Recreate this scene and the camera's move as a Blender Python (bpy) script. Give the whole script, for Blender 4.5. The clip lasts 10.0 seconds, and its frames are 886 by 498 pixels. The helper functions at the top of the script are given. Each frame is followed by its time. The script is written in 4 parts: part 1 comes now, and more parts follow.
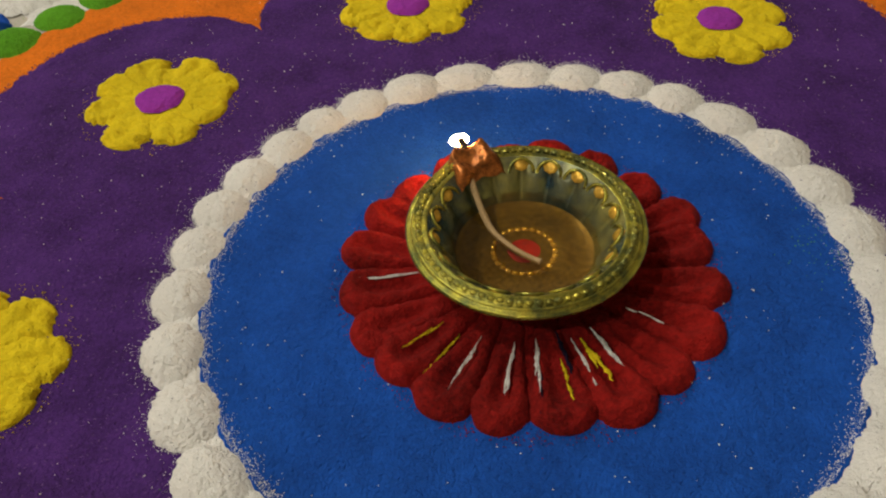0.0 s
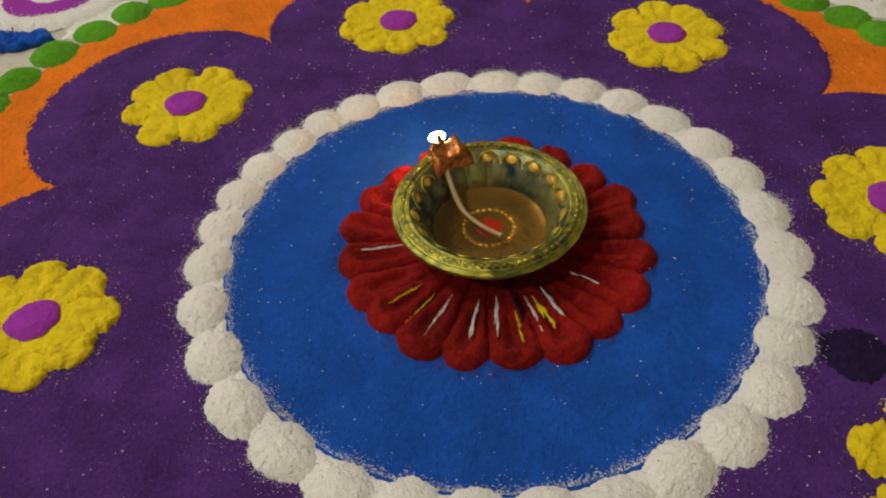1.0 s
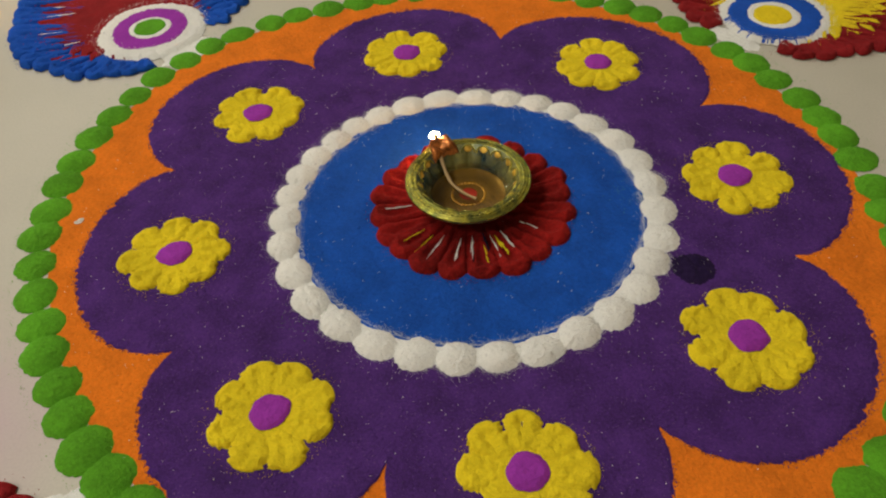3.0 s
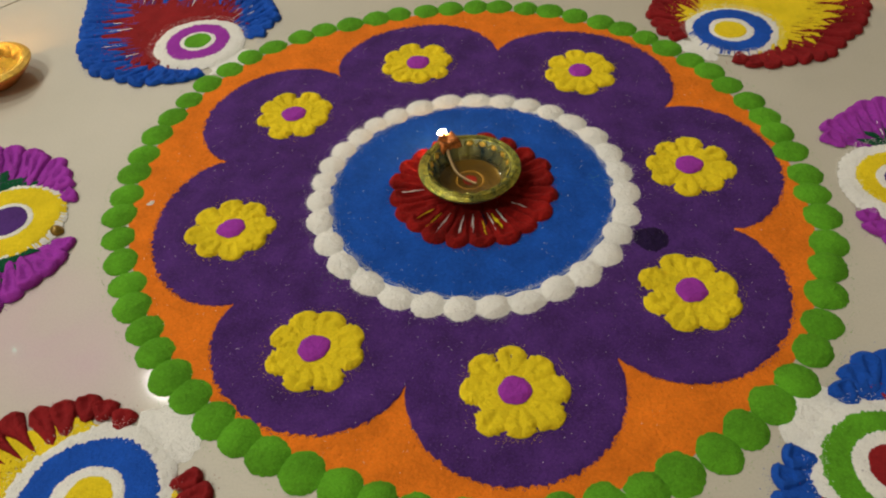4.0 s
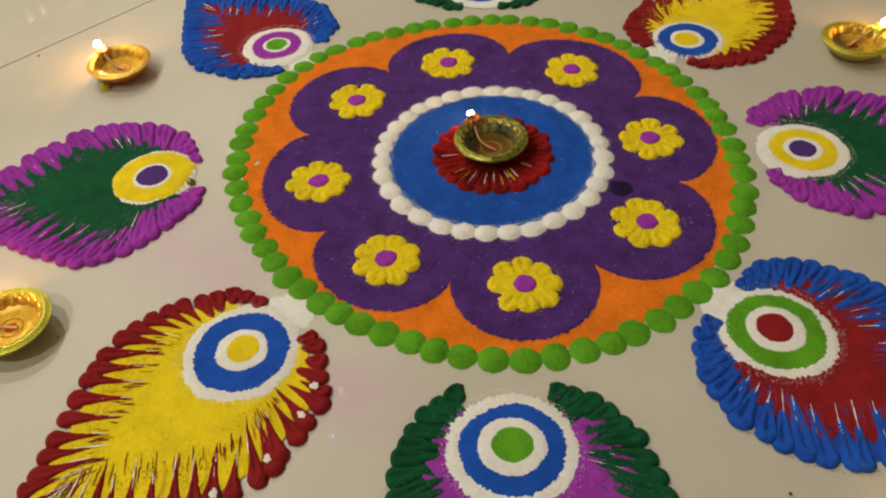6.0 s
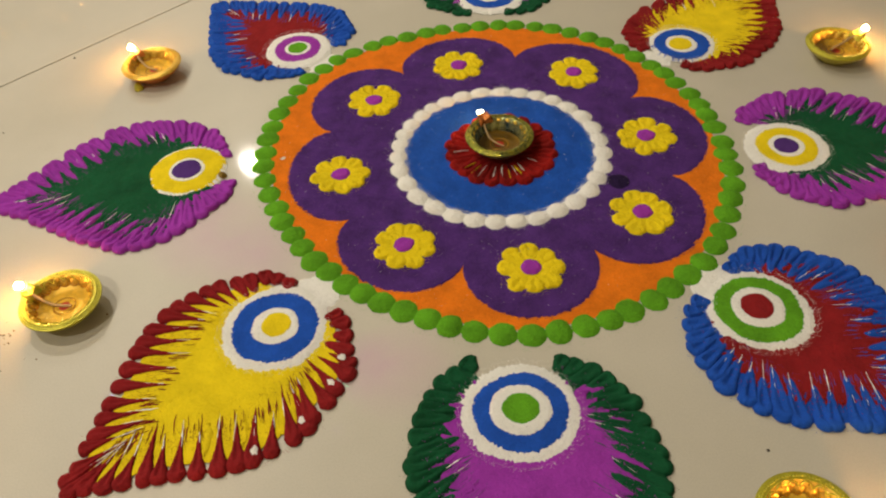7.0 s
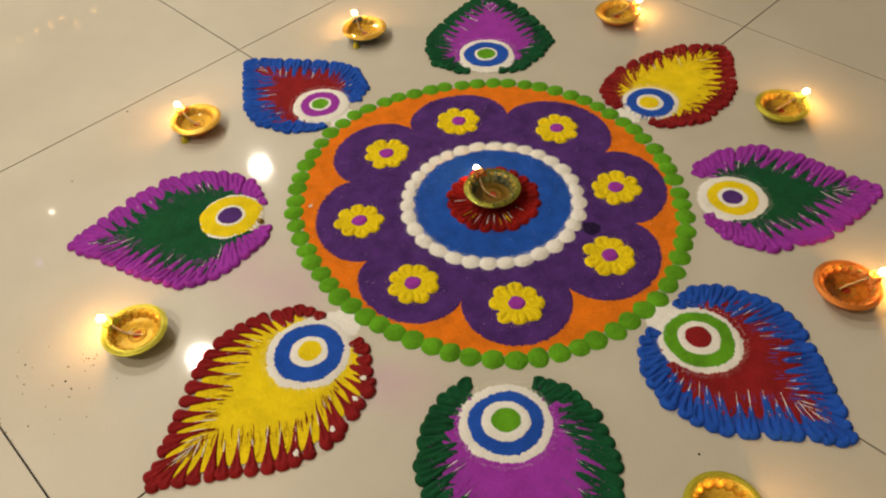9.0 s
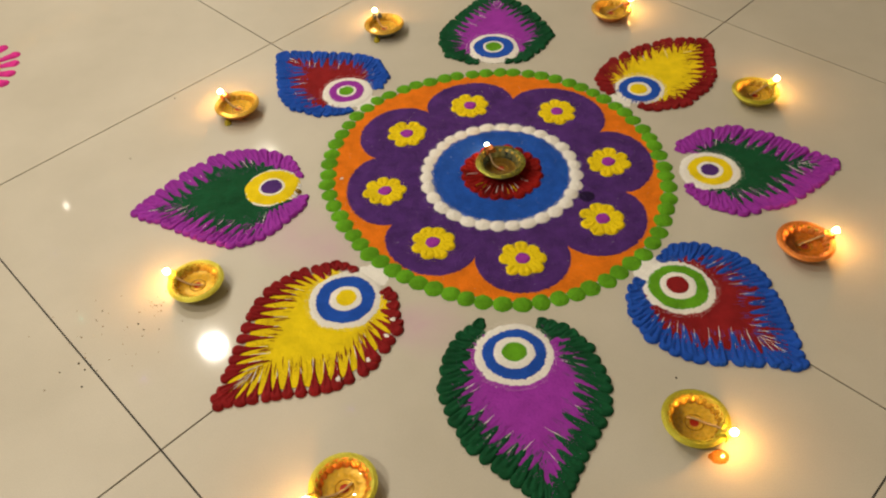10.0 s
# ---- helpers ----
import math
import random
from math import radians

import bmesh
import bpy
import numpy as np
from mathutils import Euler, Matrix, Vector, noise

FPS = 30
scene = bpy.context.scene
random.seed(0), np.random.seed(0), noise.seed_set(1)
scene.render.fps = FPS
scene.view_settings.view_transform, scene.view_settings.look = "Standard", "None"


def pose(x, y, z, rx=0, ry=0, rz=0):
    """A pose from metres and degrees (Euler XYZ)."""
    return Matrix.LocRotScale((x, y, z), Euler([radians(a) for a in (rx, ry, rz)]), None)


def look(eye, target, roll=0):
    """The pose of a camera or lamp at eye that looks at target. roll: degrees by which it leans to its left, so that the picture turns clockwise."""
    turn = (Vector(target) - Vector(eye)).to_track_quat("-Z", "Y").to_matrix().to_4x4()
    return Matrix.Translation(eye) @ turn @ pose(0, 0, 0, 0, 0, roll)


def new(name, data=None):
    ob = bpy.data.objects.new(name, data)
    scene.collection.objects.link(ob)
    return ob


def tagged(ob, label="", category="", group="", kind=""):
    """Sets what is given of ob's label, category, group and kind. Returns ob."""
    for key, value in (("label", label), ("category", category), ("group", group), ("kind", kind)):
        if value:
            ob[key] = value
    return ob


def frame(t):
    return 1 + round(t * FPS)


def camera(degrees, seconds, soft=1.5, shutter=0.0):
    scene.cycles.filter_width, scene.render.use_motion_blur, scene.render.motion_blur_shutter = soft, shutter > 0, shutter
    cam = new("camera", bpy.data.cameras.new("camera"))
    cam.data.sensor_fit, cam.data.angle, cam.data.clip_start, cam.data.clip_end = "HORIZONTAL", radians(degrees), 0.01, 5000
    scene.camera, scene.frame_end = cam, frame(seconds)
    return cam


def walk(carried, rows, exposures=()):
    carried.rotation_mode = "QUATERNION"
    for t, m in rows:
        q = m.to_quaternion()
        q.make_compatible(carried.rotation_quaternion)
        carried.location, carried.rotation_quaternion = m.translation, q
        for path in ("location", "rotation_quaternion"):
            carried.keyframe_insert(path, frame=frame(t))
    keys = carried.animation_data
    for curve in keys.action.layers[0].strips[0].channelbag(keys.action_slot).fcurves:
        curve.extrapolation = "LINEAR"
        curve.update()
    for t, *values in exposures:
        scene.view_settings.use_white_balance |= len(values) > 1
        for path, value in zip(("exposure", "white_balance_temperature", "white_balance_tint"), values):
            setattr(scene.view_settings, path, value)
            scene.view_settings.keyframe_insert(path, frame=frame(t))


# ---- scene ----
cam = camera(59.5, 10.0, soft=2.1)
PATH = [
    (0, (-0.0311, -0.1414, 0.1940), (-0.0877, 1.2247, -1.2660), -4.10),
    (0.5, (-0.0276, -0.1619, 0.2090), (-0.0849, 1.2035, -1.2520), -4.10),
    (1, (-0.0212, -0.1867, 0.2280), (-0.0827, 1.1802, -1.2300), -4.30),
    (1.5, (-0.0156, -0.2150, 0.2520), (-0.0827, 1.1490, -1.2100), -4.50),
    (2, (-0.0141, -0.2447, 0.2750), (-0.0742, 1.1208, -1.1840), -4.20),
    (2.5, (-0.0156, -0.2800, 0.3000), (-0.0700, 1.0925, -1.1530), -4.20),
    (4, (-0.0134, -0.4038, 0.3920), (-0.0863, 0.9730, -1.0570), -4.80),
    (4.5, (-0.0184, -0.4497, 0.4250), (-0.0849, 0.9277, -1.0240), -4.60),
    (5, (-0.0219, -0.4957, 0.4590), (-0.0905, 0.8811, -0.9910), -4.60),
    (5.5, (-0.0304, -0.5438, 0.4900), (-0.0948, 0.8344, -0.9580), -4.30),
    (7, (-0.0523, -0.6491, 0.5540), (-0.1138, 0.7319, -0.8920), -4.00),
    (7.5, (-0.0509, -0.6491, 0.5790), (-0.1188, 0.7170, -0.8800), -4.20),
    (8, (-0.0410, -0.6463, 0.6160), (-0.1202, 0.7156, -0.8470), -4.60),
    (8.5, (-0.0375, -0.6597, 0.6680), (-0.1124, 0.6979, -0.7980), -4.40),
    (9, (-0.0438, -0.7255, 0.7100), (-0.1138, 0.6442, -0.7460), -4.20),
    (9.5, (-0.0495, -0.8019, 0.7470), (-0.1252, 0.5692, -0.7070), -4.50),
    (10, (-0.0622, -0.8641, 0.7860), (-0.1329, 0.5049, -0.6710), -4.30),
]
EXPOSURES = [(0.0, 0.05, 5900, 8), (2.5, 0.09, 5800, 7), (5.0, 0.15, 5900, 7), (7.5, 0.23, 6350, 9), (10.0, 0.22, 6450, 10)]
walk(cam, [(t, look(eye, target, roll)) for t, eye, target, roll in PATH], EXPOSURES)

# ---- world and lights ----
world = bpy.data.worlds.new("world")
scene.world = world
world.use_nodes = True
world.node_tree.nodes["Background"].inputs[0].default_value = (1.0, 0.86, 0.68, 1)
world.node_tree.nodes["Background"].inputs[1].default_value = 0.05

CEILING = 2.7
# the last two are unseen fill lamps, added to brighten the near side
LAMPS_AND_FILLS = [(-1.52, 1.72, 32.0, 0.105), (-1.45, 3.30, 27.0, 0.10), (-2.77, 2.93, 0.10, 0.022), (-1.55, 0.12, 29.0, 0.12), (-1.60, -1.46, 29.0, 0.12)]
for lx, ly, watts, wide in LAMPS_AND_FILLS:
    ld = bpy.data.lights.new("downlight_glow", "AREA")
    ld.shape, ld.size, ld.energy, ld.color = "DISK", wide, watts, (1.0, 0.90, 0.74)
    lo = new("downlight_glow", ld)
    lo.location = (lx, ly, CEILING - 0.012)


# ---- materials ----
def nodes_of(name):
    m = bpy.data.materials.new(name)
    m.use_nodes = True
    nt = m.node_tree
    return m, nt, nt.nodes["Principled BSDF"]


def add(nt, kind, **sets):
    n = nt.nodes.new(kind)
    for key, value in sets.items():
        n.inputs[key].default_value = value
    return n


def scaled(c, k):
    return (min(1, c[0] * k), min(1, c[1] * k), min(1, c[2] * k), 1)


def powder(name, color, low=0.72, high=1.18, speck=None, speck_from=0.70, grain=0.55):
    """Loose dry coloured powder: two scales of tint, sandy relief and stray grains of another colour."""
    m, nt, b = nodes_of(name)
    geo = nt.nodes.new("ShaderNodeNewGeometry")
    fine = add(nt, "ShaderNodeTexNoise", Scale=620.0, Detail=4.0, Roughness=0.8)
    broad = add(nt, "ShaderNodeTexNoise", Scale=38.0, Detail=4.0, Roughness=0.6)
    for n in (fine, broad):
        nt.links.new(geo.outputs["Position"], n.inputs["Vector"])
    summed = nt.nodes.new("ShaderNodeMath")
    summed.operation = "ADD"
    nt.links.new(fine.outputs["Fac"], summed.inputs[0])
    nt.links.new(broad.outputs["Fac"], summed.inputs[1])
    ramp = nt.nodes.new("ShaderNodeValToRGB")
    ramp.color_ramp.elements[0].position, ramp.color_ramp.elements[0].color = 0.38, scaled(color, low)
    ramp.color_ramp.elements[1].position, ramp.color_ramp.elements[1].color = 0.62, scaled(color, high)
    half = nt.nodes.new("ShaderNodeMath")
    half.operation, half.inputs[1].default_value = "MULTIPLY", 0.5
    nt.links.new(summed.outputs[0], half.inputs[0])
    nt.links.new(half.outputs[0], ramp.inputs[0])
    out = ramp.outputs["Color"]
    if speck:
        spots = add(nt, "ShaderNodeTexNoise", Scale=1100.0, Detail=1.0)
        nt.links.new(geo.outputs["Position"], spots.inputs["Vector"])
        cut = nt.nodes.new("ShaderNodeValToRGB")
        cut.color_ramp.elements[0].position, cut.color_ramp.elements[1].position = speck_from, speck_from + 0.04
        nt.links.new(spots.outputs["Fac"], cut.inputs[0])
        mix = nt.nodes.new("ShaderNodeMix")
        mix.data_type = "RGBA"
        nt.links.new(cut.outputs["Color"], mix.inputs[0])
        nt.links.new(out, mix.inputs[6])
        mix.inputs[7].default_value = (*speck, 1)
        out = mix.outputs[2]
    nt.links.new(out, b.inputs["Base Color"])
    sand = add(nt, "ShaderNodeTexNoise", Scale=1300.0, Detail=3.0, Roughness=0.65)
    nt.links.new(geo.outputs["Position"], sand.inputs["Vector"])
    bump = add(nt, "ShaderNodeBump", Strength=grain, Distance=0.0009)
    nt.links.new(sand.outputs["Fac"], bump.inputs["Height"])
    lumps = add(nt, "ShaderNodeTexNoise", Scale=210.0, Detail=4.0, Roughness=0.7)
    nt.links.new(geo.outputs["Position"], lumps.inputs["Vector"])
    patted = add(nt, "ShaderNodeBump", Strength=0.85, Distance=0.0030)
    nt.links.new(lumps.outputs["Fac"], patted.inputs["Height"])
    nt.links.new(patted.outputs["Normal"], bump.inputs["Normal"])
    nt.links.new(bump.outputs["Normal"], b.inputs["Normal"])
    b.inputs["Roughness"].default_value = 0.95
    b.inputs["Specular IOR Level"].default_value = 0.15
    return m


PURPLE = powder("purple_powder", (0.075, 0.0245, 0.166), low=0.62, high=1.34, speck=(0.17, 0.09, 0.26), speck_from=0.70, grain=1.0)
BLUE = powder("blue_powder", (0.014, 0.082, 0.42), low=0.7, high=1.25, grain=0.9)
WHITE = powder("white_powder", (0.88, 0.855, 0.80), low=0.9, high=1.05, speck=(0.30, 0.26, 0.30), speck_from=0.72, grain=1.0)
ORANGE = powder("orange_powder", (0.74, 0.180, 0.007), low=0.8, speck=(0.30, 0.05, 0.01), speck_from=0.73)
YELLOW = powder("yellow_powder", (0.86, 0.65, 0.008), low=0.84, high=1.1, speck=(0.30, 0.20, 0.02), speck_from=0.75, grain=1.0)
MAGENTA = powder("magenta_powder", (0.30, 0.035, 0.36), low=0.85)
VIOLET = powder("violet_powder", (0.075, 0.028, 0.17), low=0.8)
GREEN = powder("green_powder", (0.125, 0.37, 0.014), low=0.66, high=1.2, grain=1.0)
RED = powder("red_powder", (0.26, 0.0085, 0.006), low=0.45, high=1.35, grain=1.0)
MAROON = powder("maroon_powder", (0.235, 0.012, 0.014), low=0.75)
FOREST = powder("dark_green_powder", (0.007, 0.075, 0.028), low=0.7, high=1.25)
ROYAL = powder("royal_blue_powder", (0.015, 0.080, 0.44), low=0.78)
BLACK = powder("dark_powder", (0.014, 0.008, 0.024), low=0.7)
DUSK = powder("dark_violet_powder", (0.019, 0.008, 0.046), low=0.5, high=1.4, grain=1.0)


def plain(name, color, rough=0.5, metal=0.0, bump=0.0, scale=400.0, low=0.75, high=1.15):
    m, nt, b = nodes_of(name)
    geo = nt.nodes.new("ShaderNodeNewGeometry")
    tex = add(nt, "ShaderNodeTexNoise", Scale=scale, Detail=4.0, Roughness=0.6)
    nt.links.new(geo.outputs["Position"], tex.inputs["Vector"])
    ramp = nt.nodes.new("ShaderNodeValToRGB")
    ramp.color_ramp.elements[0].position, ramp.color_ramp.elements[0].color = 0.35, scaled(color, low)
    ramp.color_ramp.elements[1].position, ramp.color_ramp.elements[1].color = 0.65, scaled(color, high)
    nt.links.new(tex.outputs["Fac"], ramp.inputs[0])
    nt.links.new(ramp.outputs["Color"], b.inputs["Base Color"])
    b.inputs["Roughness"].default_value, b.inputs["Metallic"].default_value = rough, metal
    if bump:
        bn = add(nt, "ShaderNodeBump", Strength=bump, Distance=0.0006)
        nt.links.new(tex.outputs["Fac"], bn.inputs["Height"])
        nt.links.new(bn.outputs["Normal"], b.inputs["Normal"])
    return m


def two_tone(name, dark, light, rough, metal, scale):
    """Hand-brushed metallic glaze that shifts between two colours, with fine pitting."""
    m, nt, b = nodes_of(name)
    geo = nt.nodes.new("ShaderNodeNewGeometry")
    patch = add(nt, "ShaderNodeTexNoise", Scale=scale, Detail=5.0, Roughness=0.65)
    pits = add(nt, "ShaderNodeTexNoise", Scale=1600.0, Detail=3.0)
    for n in (patch, pits):
        nt.links.new(geo.outputs["Position"], n.inputs["Vector"])
    ramp = nt.nodes.new("ShaderNodeValToRGB")
    ramp.color_ramp.elements[0].position, ramp.color_ramp.elements[0].color = 0.38, (*dark, 1)
    ramp.color_ramp.elements[1].position, ramp.color_ramp.elements[1].color = 0.62, (*light, 1)
    nt.links.new(patch.outputs["Fac"], ramp.inputs[0])
    nt.links.new(ramp.outputs["Color"], b.inputs["Base Color"])
    b.inputs["Roughness"].default_value, b.inputs["Metallic"].default_value = rough, metal
    bump = add(nt, "ShaderNodeBump", Strength=0.5, Distance=0.0005)
    nt.links.new(pits.outputs["Fac"], bump.inputs["Height"])
    nt.links.new(bump.outputs["Normal"], b.inputs["Normal"])
    return m


def tile_material():
    """Polished cream porcelain with faint clouding, fine pores and a slightly uneven gloss."""
    m, nt, b = nodes_of("polished_tile")
    geo = nt.nodes.new("ShaderNodeNewGeometry")
    cloud = add(nt, "ShaderNodeTexNoise", Scale=5.0, Detail=5.0, Roughness=0.55)
    pores = add(nt, "ShaderNodeTexNoise", Scale=700.0, Detail=2.0)
    smear = add(nt, "ShaderNodeTexNoise", Scale=14.0, Detail=4.0, Distortion=1.2)
    for n in (cloud, pores, smear):
        nt.links.new(geo.outputs["Position"], n.inputs["Vector"])
    ramp = nt.nodes.new("ShaderNodeValToRGB")
    ramp.color_ramp.elements[0].position, ramp.color_ramp.elements[0].color = 0.3, (0.465, 0.425, 0.345, 1)
    ramp.color_ramp.elements[1].position, ramp.color_ramp.elements[1].color = 0.7, (0.535, 0.493, 0.408, 1)
    nt.links.new(cloud.outputs["Fac"], ramp.inputs[0])
    fleck = nt.nodes.new("ShaderNodeValToRGB")
    fleck.color_ramp.elements[0].position, fleck.color_ramp.elements[0].color = 0.3, (0.93, 0.93, 0.93, 1)
    fleck.color_ramp.elements[1].position, fleck.color_ramp.elements[1].color = 0.6, (1, 1, 1, 1)
    nt.links.new(pores.outputs["Fac"], fleck.inputs[0])
    mix = nt.nodes.new("ShaderNodeMix")
    mix.data_type, mix.blend_type = "RGBA", "MULTIPLY"
    mix.inputs[0].default_value = 1.0
    nt.links.new(ramp.outputs["Color"], mix.inputs[6])
    nt.links.new(fleck.outputs["Color"], mix.inputs[7])
    tint = mix.outputs[2]
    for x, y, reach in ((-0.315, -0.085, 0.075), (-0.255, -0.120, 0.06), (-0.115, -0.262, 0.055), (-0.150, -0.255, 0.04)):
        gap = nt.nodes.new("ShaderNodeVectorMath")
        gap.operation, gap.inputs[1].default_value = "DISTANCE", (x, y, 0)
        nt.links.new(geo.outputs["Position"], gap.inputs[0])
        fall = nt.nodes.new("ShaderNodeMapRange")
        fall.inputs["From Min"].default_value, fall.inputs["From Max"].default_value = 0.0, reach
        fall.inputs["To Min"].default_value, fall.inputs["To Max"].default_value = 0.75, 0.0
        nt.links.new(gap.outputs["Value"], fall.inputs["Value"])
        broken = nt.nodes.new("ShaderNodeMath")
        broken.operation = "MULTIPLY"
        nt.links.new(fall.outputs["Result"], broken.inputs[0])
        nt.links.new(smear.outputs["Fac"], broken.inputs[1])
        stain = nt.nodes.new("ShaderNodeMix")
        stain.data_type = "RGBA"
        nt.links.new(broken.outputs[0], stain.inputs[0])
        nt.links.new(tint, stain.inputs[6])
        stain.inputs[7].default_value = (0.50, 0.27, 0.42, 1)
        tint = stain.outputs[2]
    nt.links.new(tint, b.inputs["Base Color"])
    gloss = nt.nodes.new("ShaderNodeMapRange")
    gloss.inputs["To Min"].default_value, gloss.inputs["To Max"].default_value = 0.40, 0.47
    nt.links.new(smear.outputs["Fac"], gloss.inputs["Value"])
    nt.links.new(gloss.outputs["Result"], b.inputs["Roughness"])
    b.inputs["Specular IOR Level"].default_value = 0.3
    b.inputs["Coat Weight"].default_value = 0.9
    b.inputs["Coat Roughness"].default_value = 0.045
    return m


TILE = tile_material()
GROUT = plain("dark_grout", (0.035, 0.032, 0.028), rough=0.9)
WALL = plain("cream_paint", (0.66, 0.60, 0.50), rough=0.8, scale=8, low=0.96, high=1.03)
CEIL = plain("white_ceiling_paint", (0.78, 0.76, 0.72), rough=0.85, scale=8, low=0.97, high=1.02)
FITTING = plain("white_metal", (0.75, 0.75, 0.74), rough=0.4)
OLIVE = two_tone("olive_gold_glaze", (0.12, 0.13, 0.035), (0.46, 0.40, 0.045), rough=0.20, metal=0.8, scale=190)
PATINA = two_tone("teal_and_gold_glaze", (0.035, 0.075, 0.10), (0.36, 0.33, 0.10), rough=0.22, metal=0.7, scale=45)
RUST = plain("copper_brown_glaze", (0.42, 0.14, 0.03), rough=0.25, metal=0.75, bump=0.6, scale=450, low=0.4, high=1.5)
GOLD = plain("gold_paint", (0.86, 0.52, 0.06), rough=0.22, metal=0.6, bump=1.0, scale=380, low=0.5, high=1.15)
LIME = plain("lime_gold_paint", (0.50, 0.45, 0.03), rough=0.32, metal=0.45, bump=0.7, scale=700, low=0.65, high=1.2)
COPPER = plain("orange_gold_paint", (0.74, 0.24, 0.04), rough=0.3, metal=0.5, bump=0.7, scale=700, low=0.65, high=1.2)
OLDGOLD = plain("old_gold_paint", (0.25, 0.155, 0.02), rough=0.28, metal=0.5, bump=0.4, scale=700, low=0.6, high=1.3)
AMBER = plain("amber_paint", (0.92, 0.62, 0.09), rough=0.25, metal=0.10, bump=0.9, scale=260, low=0.72)
EMBER = plain("ember_paint", (0.88, 0.31, 0.035), rough=0.24, metal=0.2, bump=0.8, scale=260, low=0.6)
CLAY = plain("dark_painted_clay", (0.05, 0.055, 0.045), rough=0.6, bump=0.4, scale=600)
REDPAINT = plain("red_paint", (0.55, 0.02, 0.012), rough=0.45)
COTTON = plain("oiled_cotton", (0.40, 0.26, 0.11), rough=0.7, bump=0.6, scale=1500)
CHAR = plain("burnt_wick", (0.02, 0.012, 0.01), rough=0.9)
GRIT = plain("dark_grit", (0.05, 0.04, 0.03), rough=0.9)
CRUMB = plain("brown_crumb", (0.25, 0.17, 0.10), rough=0.9)
CHIP = plain("pale_chip", (0.7, 0.6, 0.5), rough=0.7)
PINK = powder("pink_powder", (0.62, 0.03, 0.26))
SPILL = plain("amber_oil_film", (0.50, 0.20, 0.03), rough=0.04)
GLINT = plain("white_grain", (0.88, 0.86, 0.84), rough=0.35)


def oil_material():
    """A still oil film: tinted clear body with a mirror gloss by angle."""
    m, nt, b = nodes_of("lamp_oil")
    clear = add(nt, "ShaderNodeBsdfTransparent", Color=(0.99, 0.91, 0.66, 1))
    shine = add(nt, "ShaderNodeBsdfGlossy", Roughness=0.02)
    fres = add(nt, "ShaderNodeFresnel", IOR=1.47)
    mix = nt.nodes.new("ShaderNodeMixShader")
    nt.links.new(fres.outputs[0], mix.inputs[0])
    nt.links.new(clear.outputs[0], mix.inputs[1])
    nt.links.new(shine.outputs[0], mix.inputs[2])
    nt.links.new(mix.outputs[0], nt.nodes["Material Output"].inputs["Surface"])
    return m


OIL = oil_material()


def flame_material(strength):
    m, nt, b = nodes_of("flame_glow")
    b.inputs["Base Color"].default_value = (1, 0.6, 0.2, 1)
    b.inputs["Emission Color"].default_value = (1.0, 0.50, 0.13, 1)
    b.inputs["Emission Strength"].default_value = strength
    return m


FLAME = flame_material(340.0)
LOW_FLAME = flame_material(260.0)
BULB = flame_material(22.0)


# ---- mesh helpers ----
def mesh_of(name, verts, faces, material, smooth=True):
    me = bpy.data.meshes.new(name)
    me.from_pydata(verts, [], faces)
    me.materials.append(material)
    if smooth:
        me.polygons.foreach_set("use_smooth", [True] * len(me.polygons))
    me.update()
    return me


def part(name, data, parent, m=None, label=""):
    """One mesh object under a thing or a part."""
    ob = new(name, data)
    ob.parent = parent
    if m is not None:
        ob.matrix_basis = m
    return tagged(ob, label)


def thing(name, label, category, group="", kind="", data=None, m=None):
    ob = new(name, data)
    if m is not None:
        ob.matrix_basis = m
    return tagged(ob, label, category, group, kind)


def polar(name, rim, height, rings, spokes, material, bias=1.0):
    """A sheet or heap round its own middle: rim(angle) gives the outline, height(x, y, k) the top, k from 0 to 1."""
    verts, faces = [(0, 0, height(0, 0, 0))], []
    for i in range(1, rings + 1):
        k = (i / rings) ** bias
        for j in range(spokes):
            a = 2 * math.pi * j / spokes
            r = rim(a) * k
            x, y = r * math.cos(a), r * math.sin(a)
            verts.append((x, y, height(x, y, k)))
    for j in range(spokes):
        faces.append((0, 1 + j, 1 + (j + 1) % spokes))
    for i in range(rings - 1):
        p, q = 1 + i * spokes, 1 + (i + 1) * spokes
        for j in range(spokes):
            n = (j + 1) % spokes
            faces.append((p + j, q + j, q + n, p + n))
    return mesh_of(name, verts, faces, material)


def fuzz(x, y, seed, scale, octaves=3):
    return noise.fractal(Vector((x * scale, y * scale, seed * 7.31)), 1.0, 2.0, octaves)


def sheet(name, rim, top, rough, material, rings, spokes, seed, ragged=0.0009, scale=45.0):
    """A thin layer of powder with ragged edges and a hand-patted surface."""
    def edge(a):
        r = rim(a)
        return r + ragged * (fuzz(r * math.cos(a), r * math.sin(a), seed, 420, 4))

    def up(x, y, k):
        z = top + rough * fuzz(x, y, seed + 3, scale, 4) + 0.25 * rough * fuzz(x, y, seed + 5, 260, 3)
        return z * (1 if k < 0.992 else 0.62)
    return polar(name, edge, up, rings, spokes, material, bias=0.75)


def heap(name, half, tall, material, seed, rings=8, spokes=30, ragged=0.10, lumpy=0.14, power=2.2, crumble=0.03):
    """A small round heap of powder."""
    def edge(a):
        return half * (1 + ragged * fuzz(math.cos(a), math.sin(a), seed, 1.6, 2) + crumble * fuzz(math.cos(a), math.sin(a), seed + 4, 13, 3))

    def up(x, y, k):
        return tall * (1 - k ** power) * (1 + lumpy * fuzz(x, y, seed + 2, 220, 4)) + 0.0002
    return polar(name, edge, up, rings, spokes, material)


